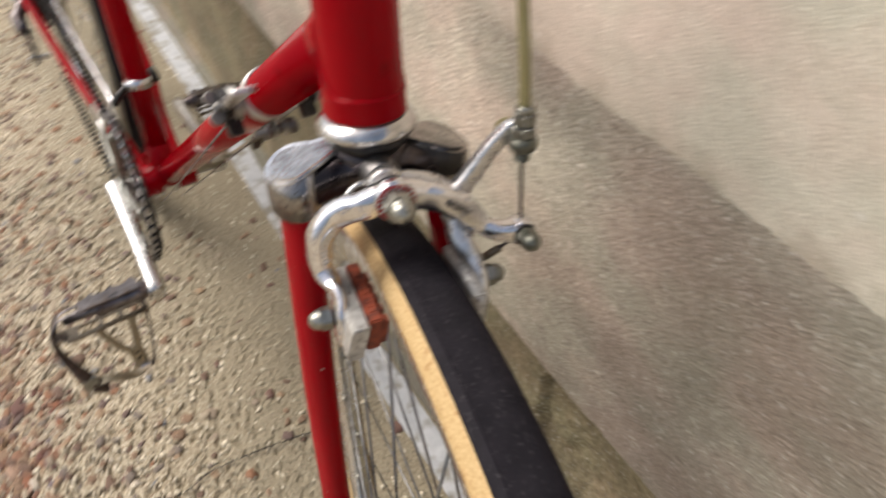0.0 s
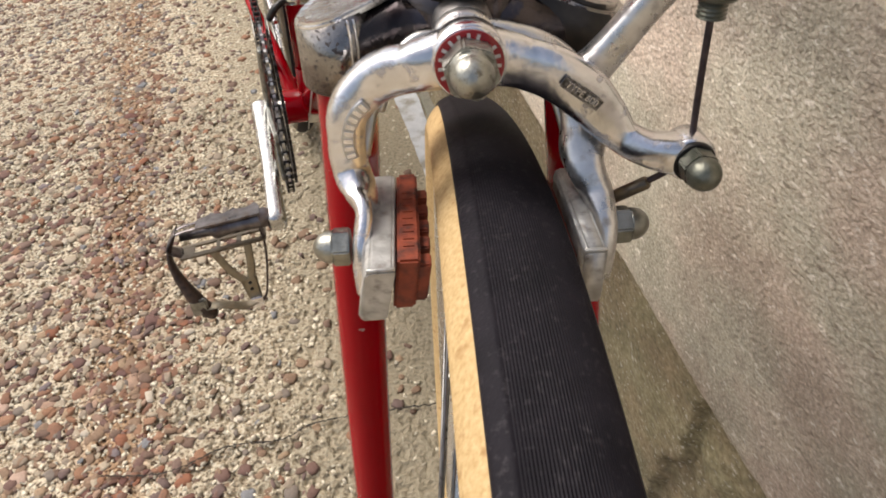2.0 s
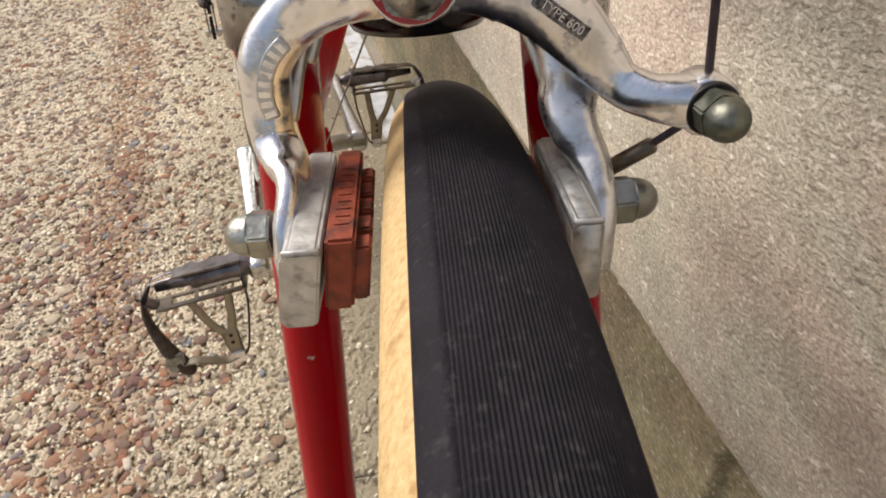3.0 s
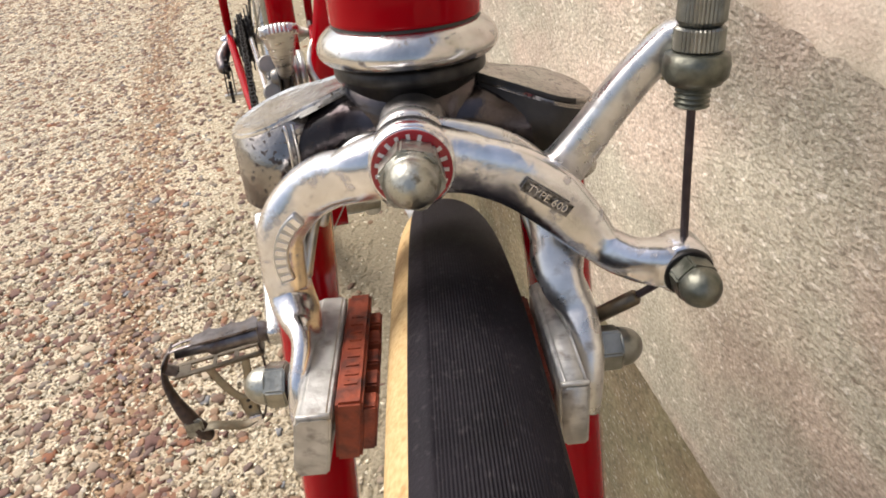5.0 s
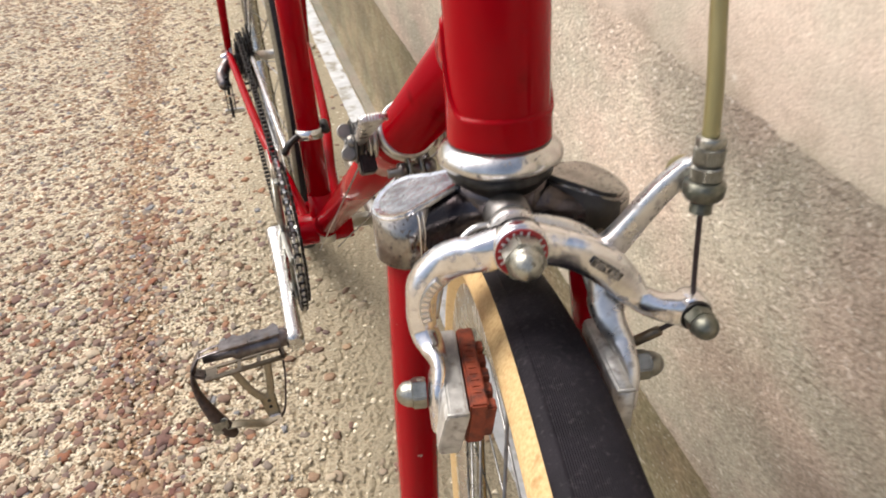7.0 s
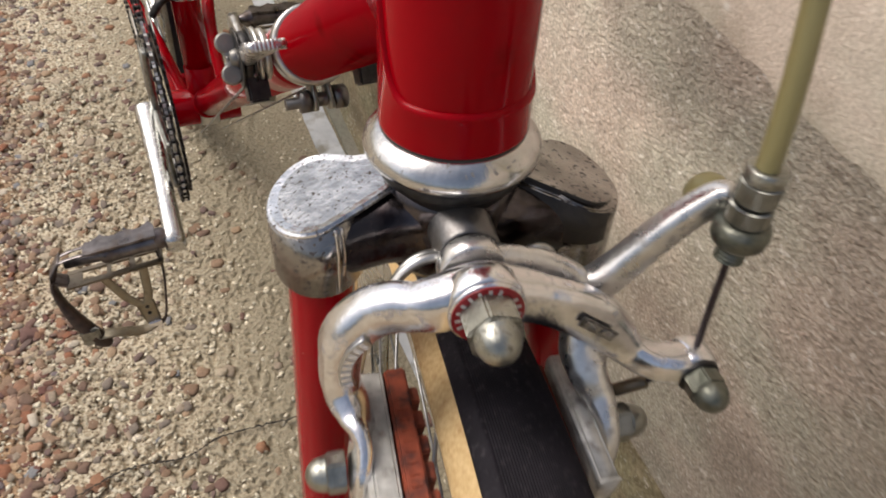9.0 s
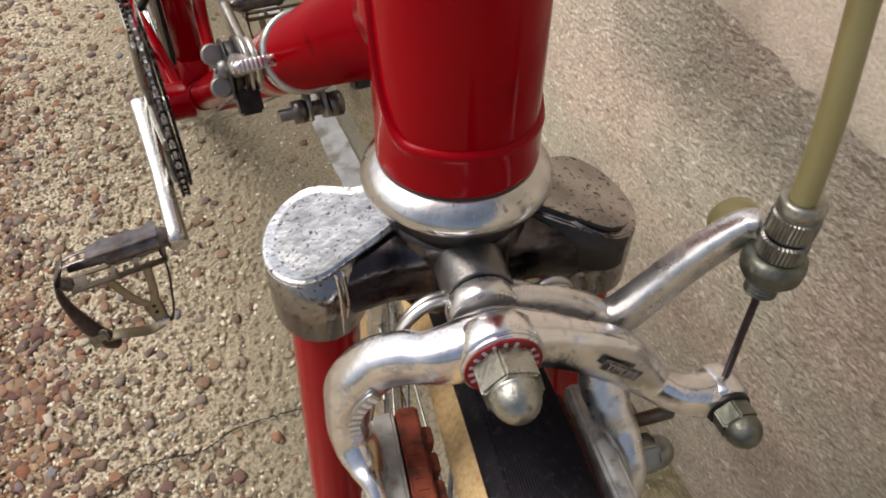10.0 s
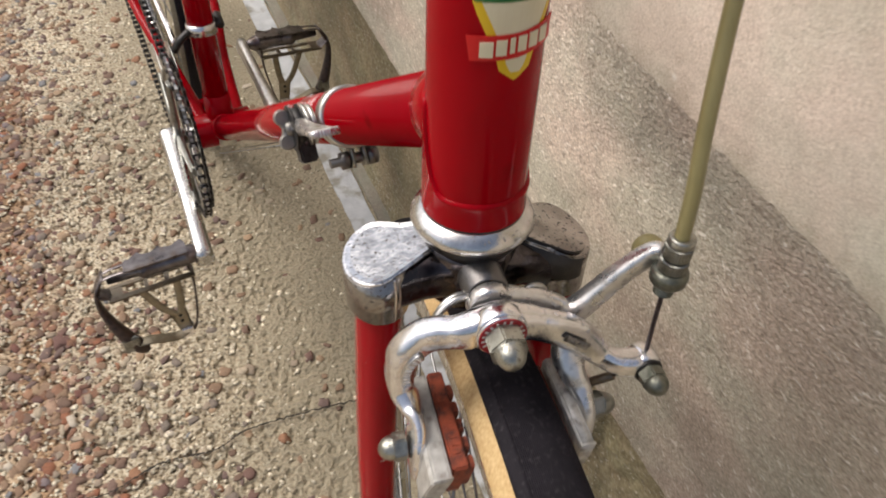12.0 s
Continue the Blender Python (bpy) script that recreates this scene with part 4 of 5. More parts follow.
# pivot: bolt through the crown, red disc, cap nut
part("pivot_spacer", lathe(mm((9.0, 0), (9.0, 6.0), (8.3, 7.0), (8.2, 18.0), (7.6, 18.6)), 48, along((0.0005, 0.0490, -0.0010), (0, -1, 0))), SPACER, caliper_rear, M=FK)
part("washer", lathe(mm((8.9, 0), (8.9, 0.8), (8.5, 1.1)), 48, along((0, 0.0121, -0.0006), (0, -1, 0))), ALLOY, caliper, M=FK)
disc = part("name_disc", lathe(mm((8.3, 0), (8.3, 0.5)), 48, along((0, 0.0112, -0.0006), (0, -1, 0))), DISC_RED, caliper, "red enamel ring round the pivot", M=FK)
for k in range(13):
    if k == 8:
        continue
    a = radians(205 - 19 * k)
    c, s = math.cos(a), math.sin(a)
    m_ = Matrix(((-s, 0, c, 0.0068 * c), (0, 1, 0, 0.01062), (c, 0, s, -0.0006 + 0.0068 * s), (0, 0, 0, 1)))
    part("disc_mark", block(-0.00040, 0.00040, -0.0001, 0.0001, -0.00075, 0.00075, M=m_), WHITE_INK, disc, M=FK)
part("acorn_nut", acorn(0.0070, 0.0076, 0.0052, along((0, 0.0110, -0.0004), (0, -1, 0.03), (0.25, 0, 1))), NUT, caliper, "domed zinc cap nut on the pivot", M=FK)

# stamped plates: a readable one on the right, plain bars on the left
def plate_pose(x, y, z, deg):
    a = radians(deg)
    return Matrix(((math.cos(a), 0, -math.sin(a), x), (0, 1, 0, y), (math.sin(a), 0, math.cos(a), z), (0, 0, 0, 1)))


STAMP_DARK = material("stamped_dark_ground", (0.04, 0.037, 0.034), (0.30, 0.29, 0.28), 0.36, 0.9, 900, 0.3, 900)
STAMP = material("stamped_grey_ground", (0.46, 0.45, 0.44), (0.62, 0.61, 0.59), 0.32, 1.0, 300, 0.3, 900)
PL_M = plate_pose(0.0273, 0.01035, -0.0094, -37)
part("stamped_recess", prism([(-0.0060, -0.00145), (0.0060, -0.00145), (0.0060, 0.00145), (-0.0060, 0.00145)], -0.0002, 0.0002, M=Matrix(((1, 0, 0, 0), (0, 0, -1, 0), (0, 1, 0, 0), (0, 0, 0, 1)))), STAMP_DARK, caliper, M=FK @ PL_M)


def lettering(name, text, size, mat, M, parent, depth=0.00015):
    cu = bpy.data.curves.new(name, "FONT")
    cu.body, cu.size, cu.extrude, cu.align_x, cu.align_y = text, size, depth, "CENTER", "CENTER"
    tmp = bpy.data.objects.new(name, cu)
    scene.collection.objects.link(tmp)
    me = bpy.data.meshes.new_from_object(tmp.evaluated_get(bpy.context.evaluated_depsgraph_get()))
    bpy.data.objects.remove(tmp)
    me.transform(M)
    me.materials.clear()
    me.materials.append(mat)
    ob = new(name, me)
    ob.parent = parent
    return ob


UPRIGHT = Matrix(((1, 0, 0, 0), (0, 0, -1, 0), (0, 1, 0, 0), (0, 0, 0, 1)))
lettering("stamped_letters", "TYPE 600", 0.0025, ALLOY, FK @ PL_M @ Matrix.Translation((0, -0.0004, 0)) @ UPRIGHT, caliper)


def on_left_arm(t, lift=0.0):
    """Along the inner edge of the front face of the hooked arm."""
    a = radians(124 + 76 * t)
    return a, Vector((-0.0188 + 0.0128 * math.cos(a), 0.0176 - lift, -0.0228 + 0.0128 * math.sin(a)))


part("stamped_recess", sweep([on_left_arm(t)[1] for t in np.linspace(0, 1, 12)], (( 0.0017, 0.0006),) * 12, ref=(0, 1, 0), power=6, seg=16, steps=1), STAMP, caliper, M=FK)
for k in range(8):
    a, q = on_left_arm((k + 0.5) / 8, 0.0006)
    m_ = Matrix(((math.sin(a), 0, math.cos(a), q.x), (0, 1, 0, q.y), (-math.cos(a), 0, math.sin(a), q.z), (0, 0, 0, 1)))
    part("stamped_mark", block(-0.0006, 0.0006, -0.0002, 0.0006, -0.0012, 0.0012, M=m_), ALLOY, caliper, M=FK)

# return spring
for strand in (((-1, 31, -0.6), (-8, 30.4, 0.4), (-13, 29.6, -0.4), (-17.5, 28.8, -4.2), (-21, 28, -10), (-25, 27.4, -19), (-28, 24, -30)),
               ((-4, 33.6, -1.8), (-10, 32.8, -1.0), (-15, 31.8, -3.4), (-19, 30.4, -9.4), (-23, 28.6, -19)),
               ((3, 35, -3), (9, 34.5, -2.5), (15, 33, -4.5), (20, 31, -9), (24, 28, -17), (27, 24, -27), (28, 20, -34))):
    part("return_spring", sweep(mm(*strand), 0.0013, seg=10), ALLOY_DULL, caliper_rear, M=FK)

loop = [Vector((0.0190 + 0.0050 * math.cos(a), 0.0350 - 0.0004 * a, -0.0085 + 0.0050 * math.sin(a))) for a in np.linspace(0, 3.4 * math.pi, 29)]
part("spring_coil", sweep(loop, 0.0012, seg=8, steps=1), ALLOY_DULL, caliper_rear, M=FK)

# cable adjuster
BAR = along((0.0570, 0.0130, 0.0065), (0.0006, -0.0002, 0.0235))
part("adjuster_boss", lathe(mm((3.2, 4.4), (5.2, 4.9), (6.3, 6.4), (6.5, 8.8), (6.1, 10.6), (4.6, 11.2)), 36, BAR), TARNISH, caliper_rear, M=FK)
thread = []
for k in range(5):
    z = 0.0 + 1.0 * k
    thread += [(2.7, z), (3.5, z + 0.34), (3.5, z + 0.52), (2.7, z + 0.86)]
part("adjuster_thread", lathe(mm(*thread), 24, BAR), TARNISH, caliper_rear, M=FK)
part("knurled_nut", lathe(mm((4.4, 11.2), (4.9, 11.6), (4.9, 15.4), (4.4, 15.8)), 72, BAR, ribs=36, rib=0.0003), NUT_DARK, caliper_rear, M=FK)
part("knurled_barrel", lathe(mm((3.6, 15.8), (4.1, 16.2), (4.7, 17), (4.7, 21.4), (4.2, 21.8)), 72, BAR, ribs=36, rib=0.0003), NUT_DARK, caliper_rear, M=FK)
part("barrel_collar", lathe(mm((4.2, 21.8), (4.5, 22.2), (4.5, 24.6), (4.1, 25.2), (3.2, 25.2)), 36, BAR), NUT, caliper_rear, M=FK)
part("eye_cap", lathe(mm((3.0, -4), (5.4, -3.4), (5.8, -1.5), (5.6, 0.8), (4.9, 2.6), (3.0, 4.0), (0.4, 4.5)), 36, along((0.0558, 0.0262, 0.0150), (0.05, 1, 0.05))), HOUSING, caliper_rear, "round olive plastic cap behind the cable eye", M=FK)
part("brake_cable", sweep(mm((57.0, 13.0, 10), (57.2, 12.4, -8), (57.6, 11.8, -24), (57.8, 11.5, -29)), 0.0009, seg=10), CABLE, caliper, "dark oily brake cable", M=FK)
part("cable_housing", sweep(mm((57.2, 12.6, 30), (57.6, 15, 48), (58.2, 20, 70), (61.5, 29, 102), (66, 40, 150), (70, 52, 210), (72, 66, 280)), 0.00255, seg=16), HOUSING, bicycle, "olive plastic brake cable housing", M=FK)
part("anchor_bolt", acorn(0.0050, 0.0050, 0.0045, along((0.0572, 0.0064, -0.0285), (0.05, -1, 0.0), (0.3, 0, 1))), TARNISH, caliper, "tarnished domed cable anchor nut", M=FK)
part("anchor_washer", lathe(mm((5.2, 0), (5.5, 0.5), (5.5, 1.6), (5.2, 2.2)), 32, along((0.0572, 0.0082, -0.0285), (0, -1, 0))), STEEL_DARK, caliper, M=FK)
part("cable_tail", sweep(mm((56, 11.5, -31.5), (50, 14, -37), (45, 15.6, -41)), 0.0009, seg=8), CABLE, caliper, M=FK)
part("cable_cap", sweep(mm((48.5, 14.6, -38.6), (40.3, 17.2, -44.6)), 0.0019, seg=14, steps=1), CAGE, caliper, "small crimped brass cable end cap", M=FK)

# brake shoes
def shoe(s, arm, x_hold, x_pad_out, x_pad_in, y0, y1, z_top, z_bot):
    """Holder and rubber block beside the rim; s is -1 or 1."""
    hold = bmesh.new()
    a, b = sorted((x_hold, x_pad_out))
    out = [(a, z_bot + 0.003), (a + 0.0012, z_bot), (b - 0.0006, z_bot), (b, z_bot + 0.001), (b, z_top - 0.0008), (b - 0.0008, z_top), (a + 0.0012, z_top), (a, z_top - 0.0014)]
    prism([(p[0], -p[1]) for p in out][::-1], y0, y1, 0.0005 if s < 0 else 0.0019, M=Matrix(((1, 0, 0, 0), (0, 0, 1, 0), (0, -1, 0, 0), (0, 0, 0, 1))), bm=hold, segs=2 if s < 0 else 4)
    for v in hold.verts:
        # the nose slopes away below the front edge
        if v.co.y < y0 + 0.002:
            v.co.y += 0.30 * (z_top - v.co.z) - 0.0005
            if v.co.z < z_bot + 0.004:
                v.co.z -= 0.0036
                v.co.x += s * 0.0010
        if v.co.y > y1 - 0.002:
            v.co.z += 0.0008
    sweep([(a + 0.0006, y0 + 0.0004, z_top), (b - 0.0004, y0 + 0.0004, z_top)], 0.0006, bm=hold, seg=8, steps=1)
    lean = 0.14 if s < 0 else 0.0
    for v in hold.verts:
        v.co.x += lean * (v.co.z - z_top)
    if s > 0:
        for f in hold.faces:
            f.smooth = True
    part("shoe_holder", hold, HOLDER, arm, "dull alloy brake shoe holder", M=FK)
    rub = bmesh.new()
    z_pad = z_top + (0.0004 if s < 0 else -0.0035)
    c, d = sorted((x_pad_out - s * 0.0004, x_pad_in - s * -0.0030))
    block(c, d, y0 + 0.003, y1 + 0.001, z_bot - 0.0002, z_pad, 0.0007, bm=rub)
    n_, knobs = 5, []
    for k in range(n_):
        ya = y0 + 0.0040 + (y1 - y0 - 0.006) * k / n_
        p, q = sorted((x_pad_in - s * -0.0034, x_pad_in))
        knobs.append(block(p, q, ya, ya + (y1 - y0) / n_ * 0.62, z_bot + 0.0014, z_pad - 0.0026, 0.0005))
    for piece in [rub] + knobs:
        for v in piece.verts:
            if v.co.y < y0 + 0.006:
                v.co.y += 0.10 * (z_top - v.co.z)
            v.co.x += lean * (v.co.z - z_top)
    part("brake_pad", rub, PAD, arm, "worn brick red rubber brake block", M=FK)
    for knob in knobs:
        part("pad_block", knob, PAD, arm, M=FK)
    txt = bmesh.new()
    for k in range(9):
        yk = y0 + 0.009 + 0.0032 * k
        block((c + d) / 2 - 0.0014, (c + d) / 2 + 0.0014, yk, yk + 0.0009, z_pad - 0.0001, z_pad + 0.0003, bm=txt)
        block((c + d) / 2 - 0.0014, (c + d) / 2 - 0.0006, yk + 0.0008, yk + 0.0018, z_pad - 0.0001, z_pad + 0.0003, bm=txt)
    part("pad_embossing", txt, PAD, arm, M=FK)


shoe(-1, caliper, -0.0285, -0.0208, -0.0115, -0.0125, 0.0325, -0.0425, -0.0590)
shoe(1, caliper_rear, 0.0322, 0.0258, 0.0185, -0.0105, 0.0300, -0.0420, -0.0595)
part("shoe_nut", acorn(0.0055, 0.0048, 0.0045, along((-0.0336, 0.0082, -0.0492), (-1, 0, 0.02), (0, 0.3, 1))), NUT, caliper, "domed zinc cap nut on the brake shoe", M=FK)
part("shoe_nut", acorn(0.0055, 0.0050, 0.0046, along((0.0386, 0.0098, -0.0488), (1, 0, 0.02), (0, 0.3, 1))), NUT_DARK, caliper_rear, "tarnished domed cap nut on the brake shoe", M=FK)

# ---- the frame behind ----
BB = Vector((0, 0.522, -0.435))
FRI = FR.inverted()
DT_TOP = FRI @ (HEAD @ Vector((0, 0, 0.060)))
SEAT_DIR = Vector((0, 0.2808, 0.9598)).normalized()
dt_dir = (BB - DT_TOP).normalized()


part("down_tube", sweep([DT_TOP, BB], 0.0143, seg=36, steps=1, dome=False), RED, bicycle, M=FR)
part("down_tube_lug", sweep([DT_TOP + dt_dir * 0.008, DT_TOP + dt_dir * 0.016, DT_TOP + dt_dir * 0.0235, DT_TOP + dt_dir * 0.0250], [0.0156, 0.0156, 0.0153, 0.0144], seg=40, steps=1, dome=False), RED, bicycle, "red lug sleeve round the upper end of the tube", M=FR)
part("down_tube_scuff", sweep([DT_TOP + dt_dir * 0.175, DT_TOP + dt_dir * 0.215], 0.01445, seg=36, steps=1, dome=False), RED_FADED, bicycle, "scuffed faded transfer on the red tube", M=FR)
# worn pale transfer, its letters only marks
up_dt = dt_dir.cross(Vector((1, 0, 0))).normalized()
if up_dt.z < 0:
    up_dt = -up_dt
for k in range(9):
    a = radians(52)
    face = (up_dt * math.cos(a) - Vector((1, 0, 0)) * math.sin(a)).normalized()
    across = dt_dir.cross(face).normalized()
    tall = 0.0042 if k % 4 == 0 else 0.0030
    q = DT_TOP + dt_dir * (0.186 + 0.0072 * k) + face * 0.01452
    sweep_way = (across + dt_dir * 0.35).normalized()
    part("transfer_mark", sweep([q - sweep_way * tall - face * tall ** 2 * 30, q, q + sweep_way * tall - face * tall ** 2 * 30], [(0.0009, 0.00022)] * 3, ref=tuple(face), seg=8, steps=3), WHITE_INK, bicycle, M=FR)
part("seat_tube", sweep([BB, BB + SEAT_DIR * 0.52], 0.0143, seg=36, steps=1, dome=False), RED, bicycle, M=FR)
shell = lathe([(0.0200, -0.034), (0.0200, 0.034)], 36, along(BB, (1, 0, 0)))
sweep([BB, BB + SEAT_DIR * 0.045], [0.0160, 0.0152], seg=30, steps=1, bm=shell, dome=False)
sweep([BB, BB - dt_dir * 0.045], [0.0162, 0.0152], seg=30, steps=1, bm=shell, dome=False)
part("bottom_bracket_shell", shell, RED, bicycle, M=FR)
rw = FR @ Vector((0, 0.992, -0.40))
rear_axle = Vector((rw.x, rw.y, 0.3455))
REAR = FRI @ rear_axle
for s in (-1, 1):
    part("chain_stay", sweep([BB + Vector((s * 0.020, 0.010, 0)), BB.lerp(REAR, 0.25) + Vector((s * 0.032, 0, 0)), BB.lerp(REAR, 0.5) + Vector((s * 0.050, 0, 0.012)), REAR + Vector((s * 0.066, -0.01, 0.012))], [0.0105, 0.0085, 0.0068, 0.0058], seg=20), RED, bicycle, M=FR)
    part("seat_stay", sweep([REAR + Vector((s * 0.066, 0.0, 0.014)), REAR + Vector((s * 0.056, -0.10, 0.25)), BB + SEAT_DIR * 0.515 + Vector((s * 0.016, 0.004, 0))], [0.0062, 0.0078, 0.0080], seg=18), RED, bicycle, M=FR)
    part("dropout", prism(oval(0, 0, 0.017, 0.021, 20), -0.0022, 0.0022, 0.0006, M=along(REAR + Vector((s * 0.063, 0, 0.006)), (1, 0, 0))), ALLOY_DULL, bicycle, M=FR)
    part("axle_nut", acorn(0.0085, 0.0080, 0.0070, along(REAR + Vector((s * 0.066, 0, 0.004)), (s, 0, 0))), CHROME_CLEAN, bicycle, "bright domed rear axle nut", M=FR)
    part("chain_stay_bridge", sweep([BB + Vector((s * 0.001, 0.045, 0.004)), BB + Vector((s * 0.024, 0.045, 0.004))], 0.006, seg=12, steps=1), RED, bicycle, M=FR)
RWHEEL = along(rear_axle, FR.to_3x3() @ Vector((1, 0, 0)))
tyre("rear_tyre", RWHEEL, False, "dull olive sidewall rear tyre", GUM_DULL)
wheel_metal("rear", RWHEEL, 0.062, 36)

# chainring, cranks, chain
RING_R = 0.096
ring_c = BB + Vector((-0.046, 0, 0))


def toothed(r, teeth, inner, thick):
    out = []
    n = teeth * 4
    for k in range(n):
        a = 2 * math.pi * k / n
        q = r + (0.0036 if k % 4 in (1, 2) else -0.0012)
        out.append((q * math.cos(a), q * math.sin(a)))
    bmx = bmesh.new()
    rows = []
    for z in (-thick / 2, thick / 2):
        rows.append(([bmx.verts.new((x, y, z)) for x, y in out], [bmx.verts.new((inner * math.cos(2 * math.pi * k / n), inner * math.sin(2 * math.pi * k / n), z)) for k in range(n)]))
    (o0, i0), (o1, i1) = rows
    for k in range(n):
        j = (k + 1) % n
        for quad in ((o0[k], o0[j], o1[j], o1[k]), (i0[k], i1[k], i1[j], i0[j]), (o1[k], o1[j], i1[j], i1[k]), (o0[k], i0[k], i0[j], o0[j])):
            bmx.faces.new(quad)
    bmesh.ops.recalc_face_normals(bmx, faces=bmx.faces)
    return bmx


XAX = along((0, 0, 0), (1, 0, 0))
ring = part("chainring", toothed(RING_R, 48, 0.080, 0.003), ALLOY_DULL, bicycle, "alloy chainring with a dark oily chain", M=FR @ Matrix.Translation(ring_c) @ XAX)
part("inner_chainring", toothed(0.086, 42, 0.070, 0.003), STEEL_DARK, bicycle, M=FR @ Matrix.Translation(ring_c + Vector((0.008, 0, 0))) @ XAX)
spider = bmesh.new()
for k in range(5):
    a = 2 * math.pi * k / 5 + 0.4
    sweep([(0, 0, 0), (0, 0.045 * math.cos(a), 0.045 * math.sin(a)), (0.001, 0.084 * math.cos(a), 0.084 * math.sin(a))], [(0.010, 0.005), (0.007, 0.004), (0.006, 0.003)], ref=(1, 0, 0), bm=spider, seg=12)
part("chainring_spider", spider, NUT_DARK, bicycle, M=FR @ Matrix.Translation(ring_c + Vector((-0.006, 0, 0))))
crank_top, crank_end = FRI @ Vector((-0.2125, 0.6320, 0.3055)), FRI @ Vector((-0.1815, 0.4590, 0.2925))
part("crank_arm", sweep([crank_top + (crank_top - crank_end) * 0.03, crank_top.lerp(crank_end, 0.12), crank_top.lerp(crank_end, 0.5), crank_end], [(0.0150, 0.0130), (0.0138, 0.0115), (0.0096, 0.0088), (0.0118, 0.0100)], ref=(1, 0, 0), power=3, seg=20), CRANK, bicycle, "polished alloy crank arm", M=FR)
part("spindle", lathe([(0.009, 0.0), (0.009, 0.14)], 20, along(BB + Vector((-0.066, 0, 0)), (1, 0, 0))), ALLOY_DULL, bicycle, M=FR)
lc0, lc1 = BB + Vector((0.067, -0.004, 0.0)), BB + Vector((0.067, 0.160, -0.007))
part("crank_arm", sweep([lc0, lc0.lerp(lc1, 0.1), lc0.lerp(lc1, 0.5), lc1], [(0.0145, 0.0105), (0.0130, 0.0085), (0.0095, 0.0065), (0.0120, 0.0070)], ref=(1, 0, 0), power=3, seg=20), ALLOY_DULL, bicycle, M=FR)


def chain_path():
    pts = []
    sp = REAR + Vector((-0.046, 0, 0))
    r0, r1 = RING_R + 0.001, 0.040
    for k in range(40):
        a = radians(92 + 176 * k / 39)
        pts.append(ring_c + Vector((0, r0 * math.cos(a), r0 * math.sin(a))))
    jock = sp + Vector((0, -0.01, -0.115))
    for t in np.linspace(0.02, 1, 40):
        pts.append(pts[39].lerp(jock + Vector((0, 0, -0.02)), t))
    for k in range(14):
        a = radians(-80 + 160 * k / 13)
        pts.append(sp + Vector((0, r1 * math.cos(a), r1 * math.sin(a))))
    a0, b0 = sp + Vector((0, 0, r1)), pts[0]
    for t in np.linspace(0.02, 0.98, 42):
        pts.append(a0.lerp(b0, t))
    return pts


chain = bmesh.new()
links = chain_path()
seg_pts = [links[0]]
for p in links[1:]:
    while (p - seg_pts[-1]).length > 0.0127:
        seg_pts.append(seg_pts[-1] + (p - seg_pts[-1]).normalized() * 0.0127)
for k, (p, q) in enumerate(zip(seg_pts, seg_pts[1:])):
    for s in (-1, 1):
        off = Vector((s * (0.0035 if k % 2 else 0.0022), 0, 0))
        sweep([p + off - (q - p) * 0.18, p + off, (p + q) / 2 + off, q + off, q + off + (q - p) * 0.18], mm((2, 0.5), (4.2, 0.6), (3.2, 0.6), (4.2, 0.6), (2, 0.5)), ref=(1, 0, 0), bm=chain, seg=8, steps=1, dome=False)
    sweep([p - Vector((0.0044, 0, 0)), p + Vector((0.0044, 0, 0))], 0.0026, bm=chain, seg=8, steps=1, dome=False)
part("chain", chain, STEEL_DARK, bicycle, "dark oily roller chain", M=FR)
for k in range(5):
    r = 0.0300 + 0.0052 * k
    part("sprocket", toothed(r, int(r * 520), 0.016, 0.0024), STEEL_DARK, bicycle, M=FR @ Matrix.Translation(REAR + Vector((-0.053 + 0.0056 * k, 0, 0))) @ XAX)
part("freewheel_body", lathe([(0.024, -0.056), (0.026, -0.052), (0.034, -0.040), (0.042, -0.028), (0.040, -0.026)], 36, along(REAR, (1, 0, 0))), GRIME_AND_DARK_REFLECTION, bicycle, "black oily freewheel", M=FR)
# rear derailleur
rd = Vector((-0.080, REAR.y - 0.050, -0.418))
cage = bmesh.new()
for s in (-0.006, 0.006):
    sweep([rd + Vector((s, 0, 0)), rd + Vector((s, -0.012, -0.040))], [(0.011, 0.0010), (0.010, 0.0010)], ref=(1, 0, 0), bm=cage, seg=10, steps=2)
part("derailleur_cage", cage, STEEL_DARK, bicycle, "black rear derailleur cage", M=FR)
for p in (rd, rd + Vector((0, -0.012, -0.036))):
    part("jockey_wheel", toothed(0.014, 11, 0.004, 0.005), STEEL_DARK, bicycle, M=FR @ Matrix.Translation(p) @ XAX)
part("derailleur_body", sweep([REAR + Vector((-0.070, -0.006, 0.0)), rd + Vector((-0.004, 0.026, 0.008)), rd + Vector((-0.004, 0.004, -0.004))], [0.008, 0.0115, 0.010], seg=14), PEDAL, bicycle, "dark rear derailleur body", M=FR)
part("derailleur_foot", block(-0.016, 0.016, -0.004, 0.004, -0.0035, 0.0035, 0.0012), ALLOY_DULL, bicycle, M=FR @ Matrix.Translation(rd + Vector((0.004, -0.012, -0.043))))
# bright bar of unknown purpose above the chain stays, added as a plain rod
part("bright_bar", sweep([Vector((-0.034, 0.905, -0.362)), Vector((-0.030, 0.80, -0.368)), Vector((-0.024, 0.63, -0.384))], 0.0036, seg=12), ALLOY, bicycle, "bright metal bar above the chain stays", M=FR)

# front derailleur on the seat tube
fd = BB + SEAT_DIR * 0.122
